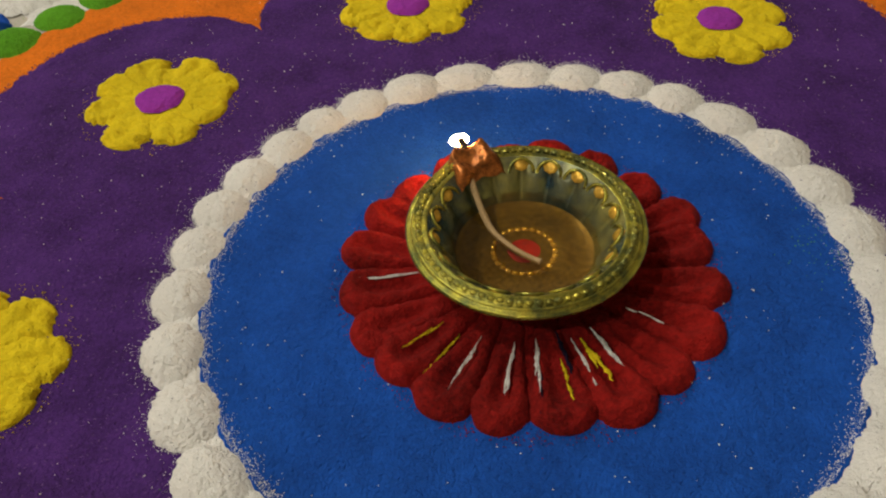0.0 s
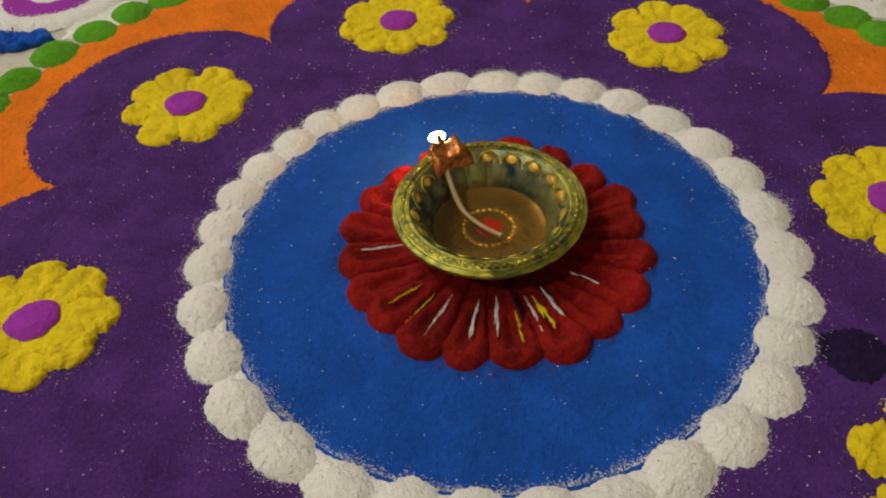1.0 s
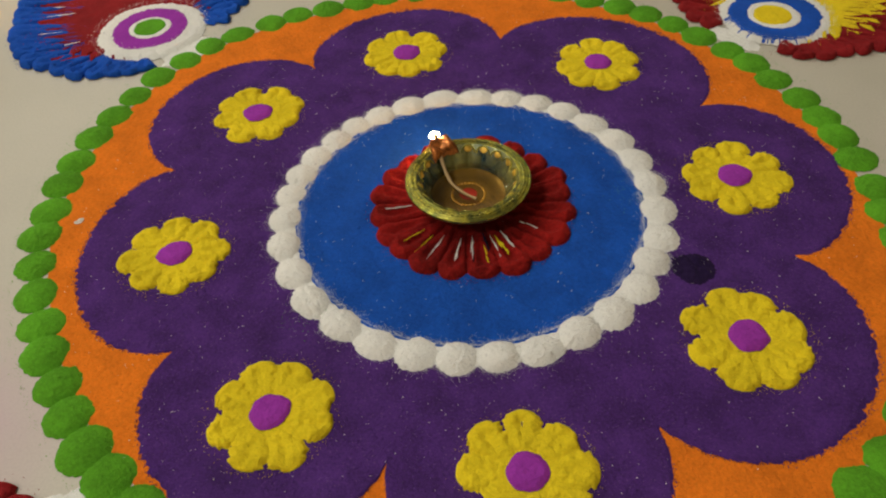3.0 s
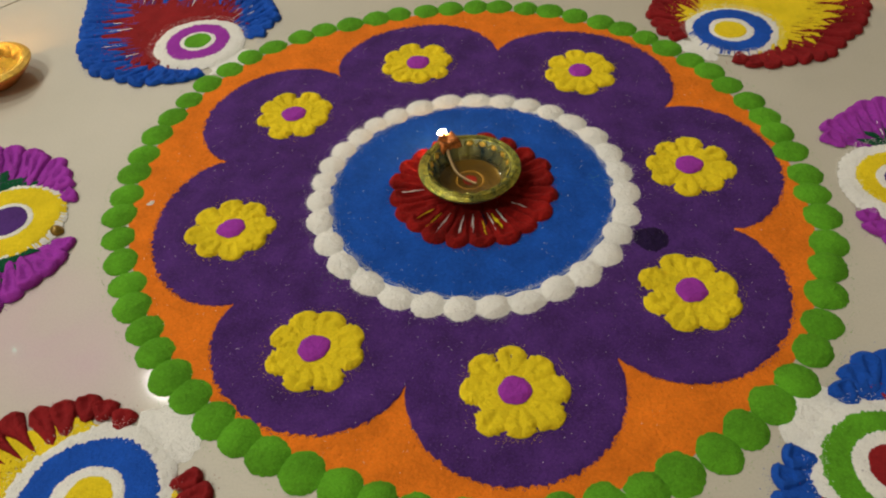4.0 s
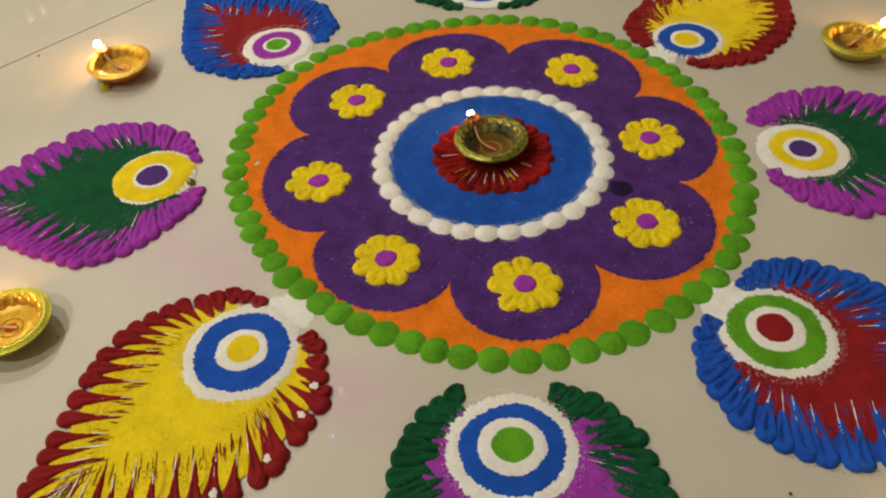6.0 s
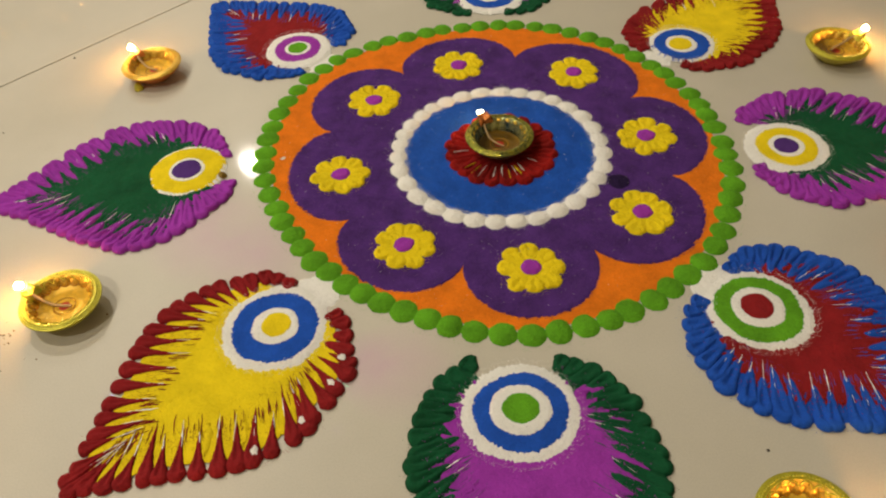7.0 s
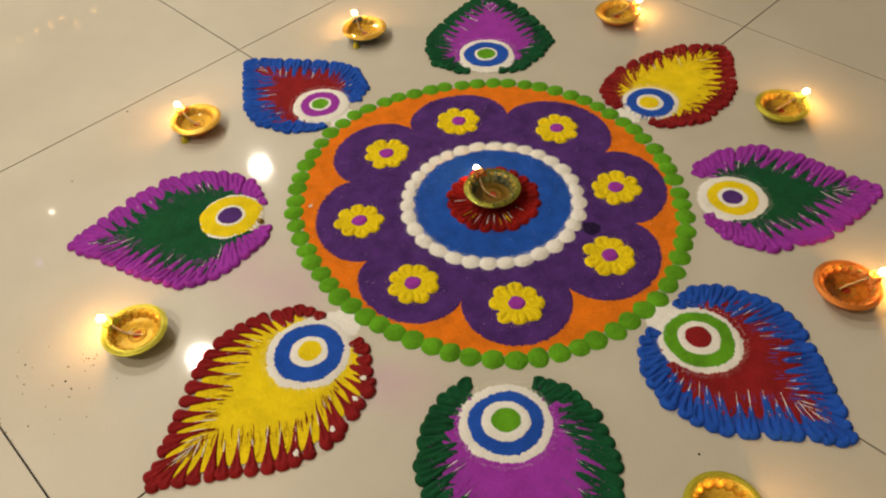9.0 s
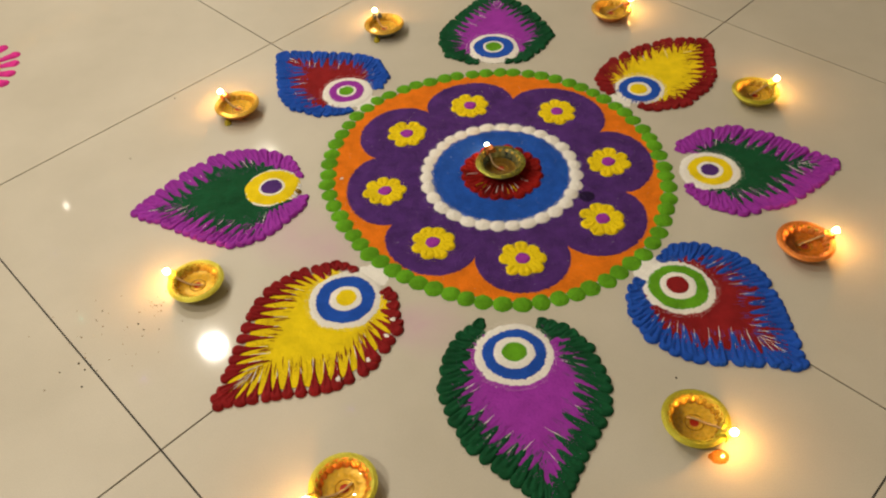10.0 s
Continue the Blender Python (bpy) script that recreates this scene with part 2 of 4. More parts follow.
def petal_mesh(name, length, wide, tall, groove, material, seed, waist=0.2, rugged=0.06, trench=0.22, grain=0.22, nu=24, nv=13, flat=2.6, taper=1.35):
    """A drop of powder with a round head at x = length and a narrowing tail at x = 0, pressed along its middle into a loop."""
    verts, faces = [], []
    half = wide / 2
    neck = length - half

    def across(x):
        if x > neck:
            return math.sqrt(max(0.0, half * half - (x - neck) ** 2))
        u = x / neck
        return half * (waist * min(1.0, 6 * u) + (1 - waist) * u ** taper)
    for i in range(nu + 1):
        u = 1 - (1 - i / nu) ** 1.4
        x = length * u
        for j in range(nv):
            v = 2 * j / (nv - 1) - 1
            w = across(x) * (1 + rugged * fuzz(u * 9, math.copysign(1, v) * 3, seed, 1.6, 5)) + 0.0001
            y = w * v
            slope = min(1.0, (length - x) / (0.55 * half), (x + 0.002) / (0.25 * length))
            dome = (1 - abs(v) ** flat) ** 0.75 * math.sqrt(max(0.0, slope))
            dent = 1 - groove * math.exp(-(v / (trench * 2)) ** 2) * math.exp(-((u - 0.60) / 0.24) ** 4)
            z = tall * dome * dent * (0.35 + 0.65 * min(1.0, u * 1.3)) * (1 + grain * fuzz(x, y, seed + 1, 300, 4))
            verts.append((x, y, z + 0.0002 * (abs(v) < 1)))
    for i in range(nu):
        for j in range(nv - 1):
            a, b = i * nv + j, (i + 1) * nv + j
            faces.append((a, b, b + 1, a + 1))
    return mesh_of(name, verts, faces, material)


def sliver(name, length, wide, material, seed, tall=0.0004):
    """A thin scratch with pointed ends, slightly raised."""
    n, verts, faces = 13, [], []
    for i in range(n):
        u = i / (n - 1)
        w = wide * math.sin(math.pi * (0.06 + 0.88 * u)) * max(0.15, 1 + 0.9 * fuzz(u, seed, seed, 9))
        dy = 0.45 * wide * fuzz(u, seed, seed + 9, 5)
        verts += [(u * length, dy - w / 2, 0), (u * length, dy, tall), (u * length, dy + w / 2, 0)]
    for i in range(n - 1):
        a, b = 3 * i, 3 * i + 3
        faces += [(a, b, b + 1, a + 1), (a + 1, b + 1, b + 2, a + 2)]
    return mesh_of(name, verts, faces, material)


def streaks(name, lines, material, seed, tall=0.0005):
    """Many fine finger-drawn streaks in one mesh; each line is (x, y, z, turn, length, width)."""
    verts, faces = [], []
    for i, (x, y, z, turn, length, wide) in enumerate(lines):
        c, s = math.cos(turn), math.sin(turn)
        for k in range(6):
            u = k / 5
            w = wide * (0.15 + 0.85 * math.sin(math.pi * min(1.0, 0.12 + 0.86 * u)))
            bend = wide * 0.8 * fuzz(u, i * 0.37, seed, 3)
            b = len(verts)
            for v, h in ((bend - w / 2, 0.0), (bend, tall), (bend + w / 2, 0.0)):
                verts.append((x + c * u * length - s * v, y + s * u * length + c * v, z + h))
            if k:
                faces += [(b - 3, b, b + 1, b - 2), (b - 2, b + 1, b + 2, b - 1)]
    return mesh_of(name, verts, faces, material)


def box_mesh(name, x0, y0, z0, x1, y1, z1, material, bevel=0.0):
    bm = bmesh.new()
    bmesh.ops.create_cube(bm, size=1.0)
    for v in bm.verts:
        v.co = ((x0 + x1) / 2 + v.co.x * (x1 - x0), (y0 + y1) / 2 + v.co.y * (y1 - y0), (z0 + z1) / 2 + v.co.z * (z1 - z0))
    if bevel:
        bmesh.ops.bevel(bm, geom=bm.edges[:], offset=bevel, segments=1, affect="EDGES")
    me = bpy.data.meshes.new(name)
    bm.to_mesh(me)
    bm.free()
    me.materials.append(material)
    return me


def lathe(name, profile, spokes, material, shape=None):
    """Turns (radius, height) pairs round z; shape(r, z, angle) may move each point."""
    verts, faces = [], []
    for r, z in profile:
        for j in range(spokes):
            a = 2 * math.pi * j / spokes
            rr, zz = shape(r, z, a) if shape else (r, z)
            verts.append((rr * math.cos(a), rr * math.sin(a), zz))
    for i in range(len(profile) - 1):
        for j in range(spokes):
            n = (j + 1) % spokes
            faces.append((i * spokes + j, i * spokes + n, (i + 1) * spokes + n, (i + 1) * spokes + j))
    return mesh_of(name, verts, faces, material)


def grain_mesh(name, places, sizes, material, flat=0.6):
    """Loose grains, each a tiny irregular octahedron."""
    rng = np.random.RandomState(len(places))
    verts, faces = [], []
    for (x, y, z), s in zip(places, sizes):
        b = len(verts)
        t = rng.rand() * math.pi
        c, d = math.cos(t) * s, math.sin(t) * s
        e = 0.6 + 0.8 * rng.rand()
        verts += [(x + c, y + d, z), (x - d * e, y + c * e, z), (x - c, y - d, z), (x + d * e, y - c * e, z), (x, y, z + s * flat * 2), (x, y, z - s * flat)]
        for p, q in ((0, 1), (1, 2), (2, 3), (3, 0)):
            faces += [(b + p, b + q, b + 4), (b + q, b + p, b + 5)]
    return mesh_of(name, verts, faces, material, smooth=False)


def grains(name, places, sizes, material, label, category="powder grains"):
    return tagged(new(name, grain_mesh(name, places, sizes, material)), label, category, "", "stuff")


def spin(x, y, z=0.0, turn=0.0, sx=1.0, sy=1.0, sz=1.0):
    return Matrix.LocRotScale((x, y, z), Euler((0, 0, turn)), (sx, sy, sz))


rnd = random.Random(11)


# ---- the room ----
X0, X1, Y0, Y1 = -4.2, 3.0, -3.2, 5.0
floor = thing("floor", "polished cream porcelain floor tiles with dark joints", "floor", kind="structure",
              data=box_mesh("floor", X0, Y0, -0.06, X1, Y1, -0.0022, GROUT))
for nm, box in (("wall_west", (X0 - 0.15, Y0, -0.06, X0, Y1, CEILING)), ("wall_east", (X1, Y0, -0.06, X1 + 0.15, Y1, CEILING)),
                ("wall_south", (X0 - 0.15, Y0 - 0.15, -0.06, X1 + 0.15, Y0, CEILING)), ("wall_north", (X0 - 0.15, Y1, -0.06, X1 + 0.15, Y1 + 0.15, CEILING))):
    thing(nm, "plain cream painted wall of the room", "wall", kind="structure", data=box_mesh(nm, *box, WALL))
thing("ceiling", "plain white painted ceiling", "ceiling", kind="structure", data=box_mesh("ceiling", X0 - 0.15, Y0 - 0.15, CEILING + 0.002, X1 + 0.15, Y1 + 0.15, CEILING + 0.12, CEIL))
ring_mesh = lathe("trim_ring", [(0.088, -0.002), (0.090, -0.010), (0.100, -0.012), (0.106, -0.006), (0.107, 0.0)], 40, FITTING)
# the two added fill lamps get a fitting like the rest
for lx, ly, watts, wide in LAMPS_AND_FILLS:
    lamp = thing("ceiling_downlight", "round recessed ceiling downlight, switched on; two of the five are added fill", "ceiling light", "ceiling downlights", m=pose(lx, ly, CEILING))
    part("trim_ring", ring_mesh, lamp, spin(0, 0, 0, 0, wide / 0.17, wide / 0.17, 1))


# ---- powder layers of the round rangoli ----
CX, CY = -0.0195, 0.031
RX, RY = -0.0172, 0.0290
WX, WY = -0.012, 0.0255
NOTCHES = [(-146.5, 0.184, 0.2315), (-102.8, 0.175, 0.2415), (-60.7, 0.177, 0.2430), (-16.5, 0.191, 0.2375), (27.6, 0.185, 0.2410), (79.0, 0.184, 0.2395), (124.0, 0.187, 0.2465), (166.3, 0.191, 0.2300), (213.5, 0.184, 0.2315)]
# the hand-drawn outer edge is no true circle: (angle, radius)
OUTER = [(-180, 0.2735), (-171, 0.2680), (-163, 0.2625), (-150, 0.2580), (-136, 0.2568), (-115, 0.2590), (-104, 0.2634), (-96, 0.2695), (-88, 0.2732), (-72, 0.2748), (-55, 0.2735), (-37, 0.2735),
         (-20, 0.2680), (-3, 0.2656), (10, 0.2640), (30, 0.2670), (44, 0.2705), (58, 0.2745), (74, 0.2795), (100, 0.2790), (113, 0.2810), (124, 0.2865), (136, 0.2915), (145, 0.2895), (157, 0.2845), (168, 0.2785), (180, 0.2735)]


def outer(a):
    """Radius of the outer green edge at an angle."""
    d = (math.degrees(a) + 180) % 360 - 180
    for (a0, r0), (a1, r1) in zip(OUTER, OUTER[1:]):
        if a0 <= d <= a1:
            return r0 + (r1 - r0) * (d - a0) / (a1 - a0)
    return OUTER[0][1]


def scallop(a):
    """Outline of the eight lobes: each swells between two notches."""
    d = (math.degrees(a) + 146.5) % 360 - 146.5
    for (a0, n0, far), (a1, n1, _) in zip(NOTCHES, NOTCHES[1:]):
        if a0 <= d <= a1:
            u = (d - a0) / (a1 - a0)
            low = n0 + (n1 - n0) * u
            return low + (far - low) * max(0.0, 1 - (2 * u - 1) ** 2) ** 0.63
    return 0.184


thing("orange_powder_disc", "round layer of bright orange rangoli powder on the tiles", "rangoli layer",
      data=sheet("orange_powder_disc", lambda a: outer(a) - 0.0200, 0.0006, 0.00028, ORANGE, 90, 900, 1, scale=70), m=pose(RX, RY, 0))
thing("purple_powder_layer", "eight-lobed layer of dark purple powder over the orange", "rangoli layer",
      data=sheet("purple_powder_layer", scallop, 0.0015, 0.0005, PURPLE, 150, 1100, 2, ragged=0.0022, scale=60), m=pose(RX, RY, 0))
thing("blue_powder_disc", "round layer of cobalt blue powder inside the white dots", "rangoli layer",
      data=sheet("blue_powder_disc", lambda a: 0.1065, 0.0024, 0.0004, BLUE, 90, 800, 4, scale=60), m=pose(WX, WY, 0))

WHITE_AT = [160.8, 151.1, 140.5, 131.1, 121.4, 110.1, 98.1, 85.5, 74.5, 63.6, 53.1, 41.9, 29.9, 18.5, 6.9, -4.9, -16.8, -26.8, -37.6, -49.6,
            -61.2, -73.0, -84.4, -95.2, -105.9, -117.3, -129.4, -142.2, -154.6, -166.7, -178.4, 170.6]
white_ring = thing("white_dot_ring", "ring of touching white powder heaps round the blue disc", "rangoli border", m=pose(WX, WY, 0))
white_kinds = [heap("powder_dot", 1.0, 1.0, WHITE, 20 + i, rings=14, spokes=84, lumpy=0.0, ragged=0.09, power=2.3, crumble=0.07) for i in range(5)]
for me in white_kinds:
    for v in me.vertices:
        v.co.z += 0.10 * fuzz(v.co.x, v.co.y, 31, 5, 5) * (1 - min(1, math.hypot(v.co.x, v.co.y)) ** 2)
for i, deg in enumerate(WHITE_AT):
    gap = ((WHITE_AT[i - 1] - WHITE_AT[(i + 1) % 32] + 180) % 360 - 180) / 2
    a, r = radians(deg), 0.1130 + rnd.uniform(-0.0012, 0.0012)
    part("powder_dot", white_kinds[i % 5], white_ring,
         spin(r * math.cos(a), r * math.sin(a), 0.0012, a, 0.0107 + rnd.uniform(-0.0006, 0.0012), 0.113 * radians(abs(gap)) * 0.565, 0.0047 + rnd.uniform(-0.0006, 0.0006)))

part("powder_band", lathe("powder_band", [(0.1175, 0.0010), (0.1168, 0.0019), (0.1155, 0.0023), (0.1135, 0.0025), (0.1095, 0.0025), (0.1068, 0.0024), (0.1055, 0.0018)], 420, WHITE,
                                 lambda r, z, a: (r + 0.0009 * fuzz(math.cos(a), math.sin(a), 5, 22, 4), z * (1 + 0.15 * fuzz(r * math.cos(a), r * math.sin(a), 6, 200, 4)))), white_ring)

green_ring = thing("green_dot_ring", "outer ring of touching leaf-green powder heaps", "rangoli border", m=pose(RX, RY, 0))
green_kinds = [heap("powder_dot", 1.0, 1.0, GREEN, 40 + i, rings=12, spokes=54, power=2.2, ragged=0.07, lumpy=0.0, crumble=0.06) for i in range(5)]
for me in green_kinds:
    for v in me.vertices:
        v.co.z += 0.10 * fuzz(v.co.x, v.co.y, 33, 4, 5) * (1 - min(1, math.hypot(v.co.x, v.co.y)) ** 2)
GREENS = 67
for i in range(GREENS):
    a = 2 * math.pi * (i + rnd.uniform(-0.09, 0.09)) / GREENS
    r = outer(a) - 0.0135 + rnd.uniform(-0.0012, 0.0012)
    part("powder_dot", green_kinds[i % 5], green_ring, spin(r * math.cos(a), r * math.sin(a), 0.0004, a + rnd.uniform(-0.3, 0.3), 0.0134 + rnd.uniform(-0.0012, 0.0008), 0.0128 + rnd.uniform(-0.001, 0.001), 0.0046 + rnd.uniform(-0.0006, 0.0006)))

# ---- yellow flowers ----
FLOWERS = [(-0.158, 0.1315, 20), (0.088, 0.173, 5), (-0.0537, 0.199, 11), (-0.187, -0.0035, 8), (0.153, 0.0417, 30), (0.127, -0.0806, 16), (-0.1145, -0.1145, 25), (0.0085, -0.151, 2)]
petal_kinds = [petal_mesh("petal", 0.0266, 0.0208, 0.0037, 0.45 + 0.08 * i, YELLOW, 60 + i, waist=0.30, rugged=0.30, trench=0.12, grain=0.42, nu=32, nv=17, flat=4.0) for i in range(6)]
yellow_bed = sheet("flower_bed", lambda a: 0.0240, 0.0016, 0.0005, YELLOW, 14, 110, 19, scale=160)
centre_kinds = [heap("flower_centre", 0.0102, 0.0022, MAGENTA, 70 + i, rings=8, spokes=30, power=5, lumpy=0.08) for i in range(3)]
for n, (fx, fy, turn) in enumerate(FLOWERS):
    fl = thing("powder_flower", "yellow powder flower with pressed petals and magenta centre", "rangoli flower", "yellow flowers round the rangoli", m=pose(fx, fy, 0.0010, 0, 0, turn))
    count = 8
    for i in range(count):
        a = 2 * math.pi * i / count + rnd.uniform(-0.09, 0.09)
        k = rnd.uniform(0.88, 1.03)
        part("petal", petal_kinds[(i * 5 + n) % 6], fl, spin(0.0075 * math.cos(a), 0.0075 * math.sin(a), 0, a + rnd.uniform(-0.10, 0.10), k, rnd.uniform(0.92, 1.08), rnd.uniform(0.85, 1.1)))
    part("flower_bed", yellow_bed, fl)
    part("flower_centre", centre_kinds[n % 3], fl, spin(0, 0, 0.0019, rnd.uniform(0, 6), rnd.uniform(0.95, 1.05), 1, 1))

# ---- red flower under the middle lamp ----
red_flower = thing("red_powder_flower", "deep red powder flower with looped petals on the blue disc", "rangoli flower", m=pose(-0.0105, 0.0265, 0.0018))
red_kinds = [petal_mesh("petal", 0.0455, 0.0192, 0.0066, 0.90, RED, 80 + i, waist=0.25, rugged=0.12, trench=0.20, grain=0.26, nu=34, nv=17) for i in range(6)]
REDS = 20
for i in range(REDS):
    a = 2 * math.pi * (i + 0.35) / REDS + rnd.uniform(-0.05, 0.05)
    part("petal", red_kinds[i % 6], red_flower, spin(0.0185 * math.cos(a), 0.0185 * math.sin(a), 0, a, rnd.uniform(0.93, 1.04), rnd.uniform(0.92, 1.1), rnd.uniform(0.85, 1.1)))
part("flower_bed", sheet("flower_bed", lambda a: 0.050, 0.0010, 0.0003, RED, 20, 160, 9), red_flower)
streak_kinds = {}
for key, mat in (("white", WHITE), ("yellow", YELLOW), ("dark", BLACK)):
    streak_kinds[key] = [sliver("scratch", 1.0, 1.0, mat, 5 + i) for i in range(3)]
for deg, r0, ln, wd, key in ((-103, 0.036, 0.016, 0.0017, "white"), (-92, 0.034, 0.014, 0.0018, "white"), (-91, 0.046, 0.007, 0.0014, "dark"), (-81, 0.042, 0.007, 0.0018, "yellow"), (-79, 0.032, 0.012, 0.0022, "dark"),
                             (-72, 0.036, 0.015, 0.0018, "white"), (-67, 0.037, 0.012, 0.0026, "yellow"), (-60, 0.035, 0.016, 0.0020, "white"), (-120, 0.037, 0.014, 0.0014, "white"), (-130, 0.040, 0.010, 0.0012, "yellow"),
                             (-142, 0.040, 0.010, 0.0010, "yellow"), (-35, 0.038, 0.006, 0.0009, "white"), (-176, 0.040, 0.016, 0.0010, "white")):
    a = radians(deg)
    for strand in range(3):
        turn = a + rnd.uniform(-0.05, 0.05)
        off = rnd.uniform(-0.0006, 0.0006)
        part("scratch", streak_kinds[key][(abs(deg) + strand) % 3], red_flower, spin(r0 * math.cos(a) - off * math.sin(a) - 0.004 * math.cos(a) + 0.004 * strand * math.cos(a), r0 * math.sin(a) + off * math.cos(a) - 0.004 * math.sin(a) + 0.004 * strand * math.sin(a), 0.0040, turn, ln * rnd.uniform(0.6, 0.95), wd * 0.55, 1.5),
             {"white": "pale scratch down to the floor", "yellow": "yellow powder streak", "dark": "dark powder streak"}[key])


# ---- peacock feathers ----
def along(points, r):
    """Linear reading of (r, w) pairs."""
    if r <= points[0][0]:
        return points[0][1]
    for (a, p), (b, q) in zip(points, points[1:]):
        if r <= b:
            return p + (q - p) * (r - a) / (b - a)
    return points[-1][1]


ray_kinds, border_kinds = {}, {}
scratch_kinds = [sliver("scratch", 1.0, 1.0, GLINT, 15 + i) for i in range(4)]


def feather(label, deg, tip, left, right, border, fill, eye, ring_mats, shine, seed, waist=0.32, blend=0.6, spill=0.0, bare=()):
    """One feather: a flat filling, a border of pressed loops drawn inwards, an eye of rings, and pale scratches."""
    fr = random.Random(seed)
    a0 = radians(deg)
    th = thing("peacock_feather", label, "rangoli feather", "feathers round the rangoli", m=pose(CX, CY, 0, 0, 0, deg))
    outline = [(r, w) for r, w in left] + [(tip, 0.0)] + [(r, -w) for r, w in reversed(right)]
    dense = []
    for (ra, wa), (rb, wb) in zip(outline, outline[1:]):
        for i in range(20):
            dense.append(Vector((ra + (rb - ra) * i / 20, wa + (wb - wa) * i / 20)))
    dense.append(Vector(outline[-1]))
    hub = Vector(Matrix.Rotation(-a0, 2) @ Vector((eye[0] - CX, eye[1] - CY)))
    ex, ey = hub
    key = border.name
    if key not in border_kinds:
        wide = 0.0176 if blend < 0.5 else 0.0190
        border_kinds[key] = [petal_mesh("border_petal", 0.050, wide, 0.0056, (0.42 if blend < 0.5 else 0.66) + 0.06 * i, border, 90 + i + len(border_kinds) * 7, waist=waist, rugged=0.12, trench=0.17, grain=0.25, taper=2.1 if blend < 0.5 else 1.35) for i in range(5)]
        border_kinds[key + "_short"] = [petal_mesh("border_petal", 0.030, wide, 0.0052, 0.75, border, 190 + i + len(border_kinds) * 7, waist=0.4, rugged=0.12, trench=0.17, grain=0.25) for i in range(3)]
    if fill.name not in ray_kinds:
        ray_kinds[fill.name] = [sliver("fill_ray", 1.0, 1.0, fill, 25 + i, tall=0.0016) for i in range(4)]
    run, step, dragged, loops = 0.0, 0.0075, [], []
    for p, q in zip(dense, dense[1:]):
        run += (q - p).length
        if run < step:
            continue
        run = 0.0
        step = 0.0138 * fr.uniform(0.88, 1.14)
        f = Vector((max(ex, p.x - max(0.85 * abs(p.y), 0.045)), ey * (p.x < ex + 0.02)))
        d = p - f
        near = min(1.0, max(0.42, (d.length - 0.004) / 0.055))
        near = min(near, max(0.34, ((p - hub).length - eye[2] + 0.002) / 0.050))
        d.normalize()
        loops.append((p, d, near))
    for p, d, near in loops:
        turn = math.atan2(d.y, d.x)
        side = Vector((-d.y, d.x))
        ln = fr.uniform(0.78, 1.16) * near
        kind, size = (border_kinds[key], 0.050) if near > 0.66 else (border_kinds[key + "_short"], 0.030)
        ln *= 0.050 / size
        start = p + d * 0.003 - d * size * ln
        part("border_petal", kind[fr.randrange(len(kind))], th, spin(start.x, start.y, 0.0009, turn + fr.uniform(-0.10, 0.10), ln, fr.uniform(0.86, 1.06), fr.uniform(0.8, 1.05)))
        if near > 0.75 and fr.random() < blend:
            rl = fr.uniform(0.020, 0.032)
            r0 = p + side * 0.0070 - d * (rl + fr.uniform(0.015, 0.022))
            if (r0 - hub).length > eye[2] + 0.003:
                part("fill_ray", ray_kinds[fill.name][fr.randrange(4)], th, spin(r0.x, r0.y, 0.0021, turn + fr.uniform(-0.06, 0.06), rl, fr.uniform(0.0040, 0.0070), 1))
        if near > 0.6:
            for _ in range(5):
                o = p + side * fr.uniform(-0.0062, 0.0062)
                reach, ln2 = fr.uniform(0.032, 0.044), fr.uniform(0.006, 0.017)
                s0 = o - d * (reach + ln2)
                if (s0 - hub).length > eye[2] + 0.003:
                    dragged.append((s0.x, s0.y, 0.0022, turn + fr.uniform(-0.06, 0.06), ln2, fr.uniform(0.0004, 0.0013)))
        if near > 0.7 and fr.random() < shine:
            ln2 = fr.uniform(0.016, 0.032)
            s0 = p - d * (fr.uniform(0.020, 0.028) + ln2)
            if (s0 - hub).length > eye[2] + 0.002:
                part("scratch", scratch_kinds[fr.randrange(4)], th, spin(s0.x, s0.y, 0.0033, turn + fr.uniform(-0.07, 0.07), ln2, fr.uniform(0.0005, 0.0011), 1.0), "pale scratch baring the tile")
    for u, back in bare:
        p, d, near = loops[int(u * (len(loops) - 1))]
        o = p - d * back
        part("bare_spot", heap("bare_spot", 0.0042, 0.0007, WHITE, int(u * 97), rings=4, spokes=22, ragged=0.4, power=5), th, spin(o.x, o.y, 0.0046, math.atan2(d.y, d.x), 1.0, 0.75, 1), "bare pale spot in a loop")
    mid = Vector((ex + 0.35 * (tip - ex), 0.0))
    polar_rim = [(math.atan2((p - mid).y, (p - mid).x), (p - mid).length) for p in dense]
    polar_rim.append((math.pi + 1e-4, polar_rim[0][1]))
    polar_rim.append((-math.pi - 1e-4, polar_rim[-1][1]))
    polar_rim.sort()

    first, last = math.atan2((dense[0] - mid).y, (dense[0] - mid).x), math.atan2((dense[-1] - mid).y, (dense[-1] - mid).x)

    def under(a):
        a = (a + math.pi) % (2 * math.pi) - math.pi
        return along(polar_rim, a) * 0.55 if a > first or a < last else along(polar_rim, a) - 0.006

    def rim(a):
        a = (a + math.pi) % (2 * math.pi) - math.pi
        if a > first or a < last:
            return along(polar_rim, a) * 0.55
        if blend > 0.5:
            t = (a / (2 * math.pi) * 46 + 0.8 * fuzz(a, 0, seed, 4)) % 1.0
            return max(0.02, along(polar_rim, a) - 0.036 + 0.017 * abs(2 * t - 1)) + 0.0012 * fuzz(math.cos(a), math.sin(a), seed, 30, 4)
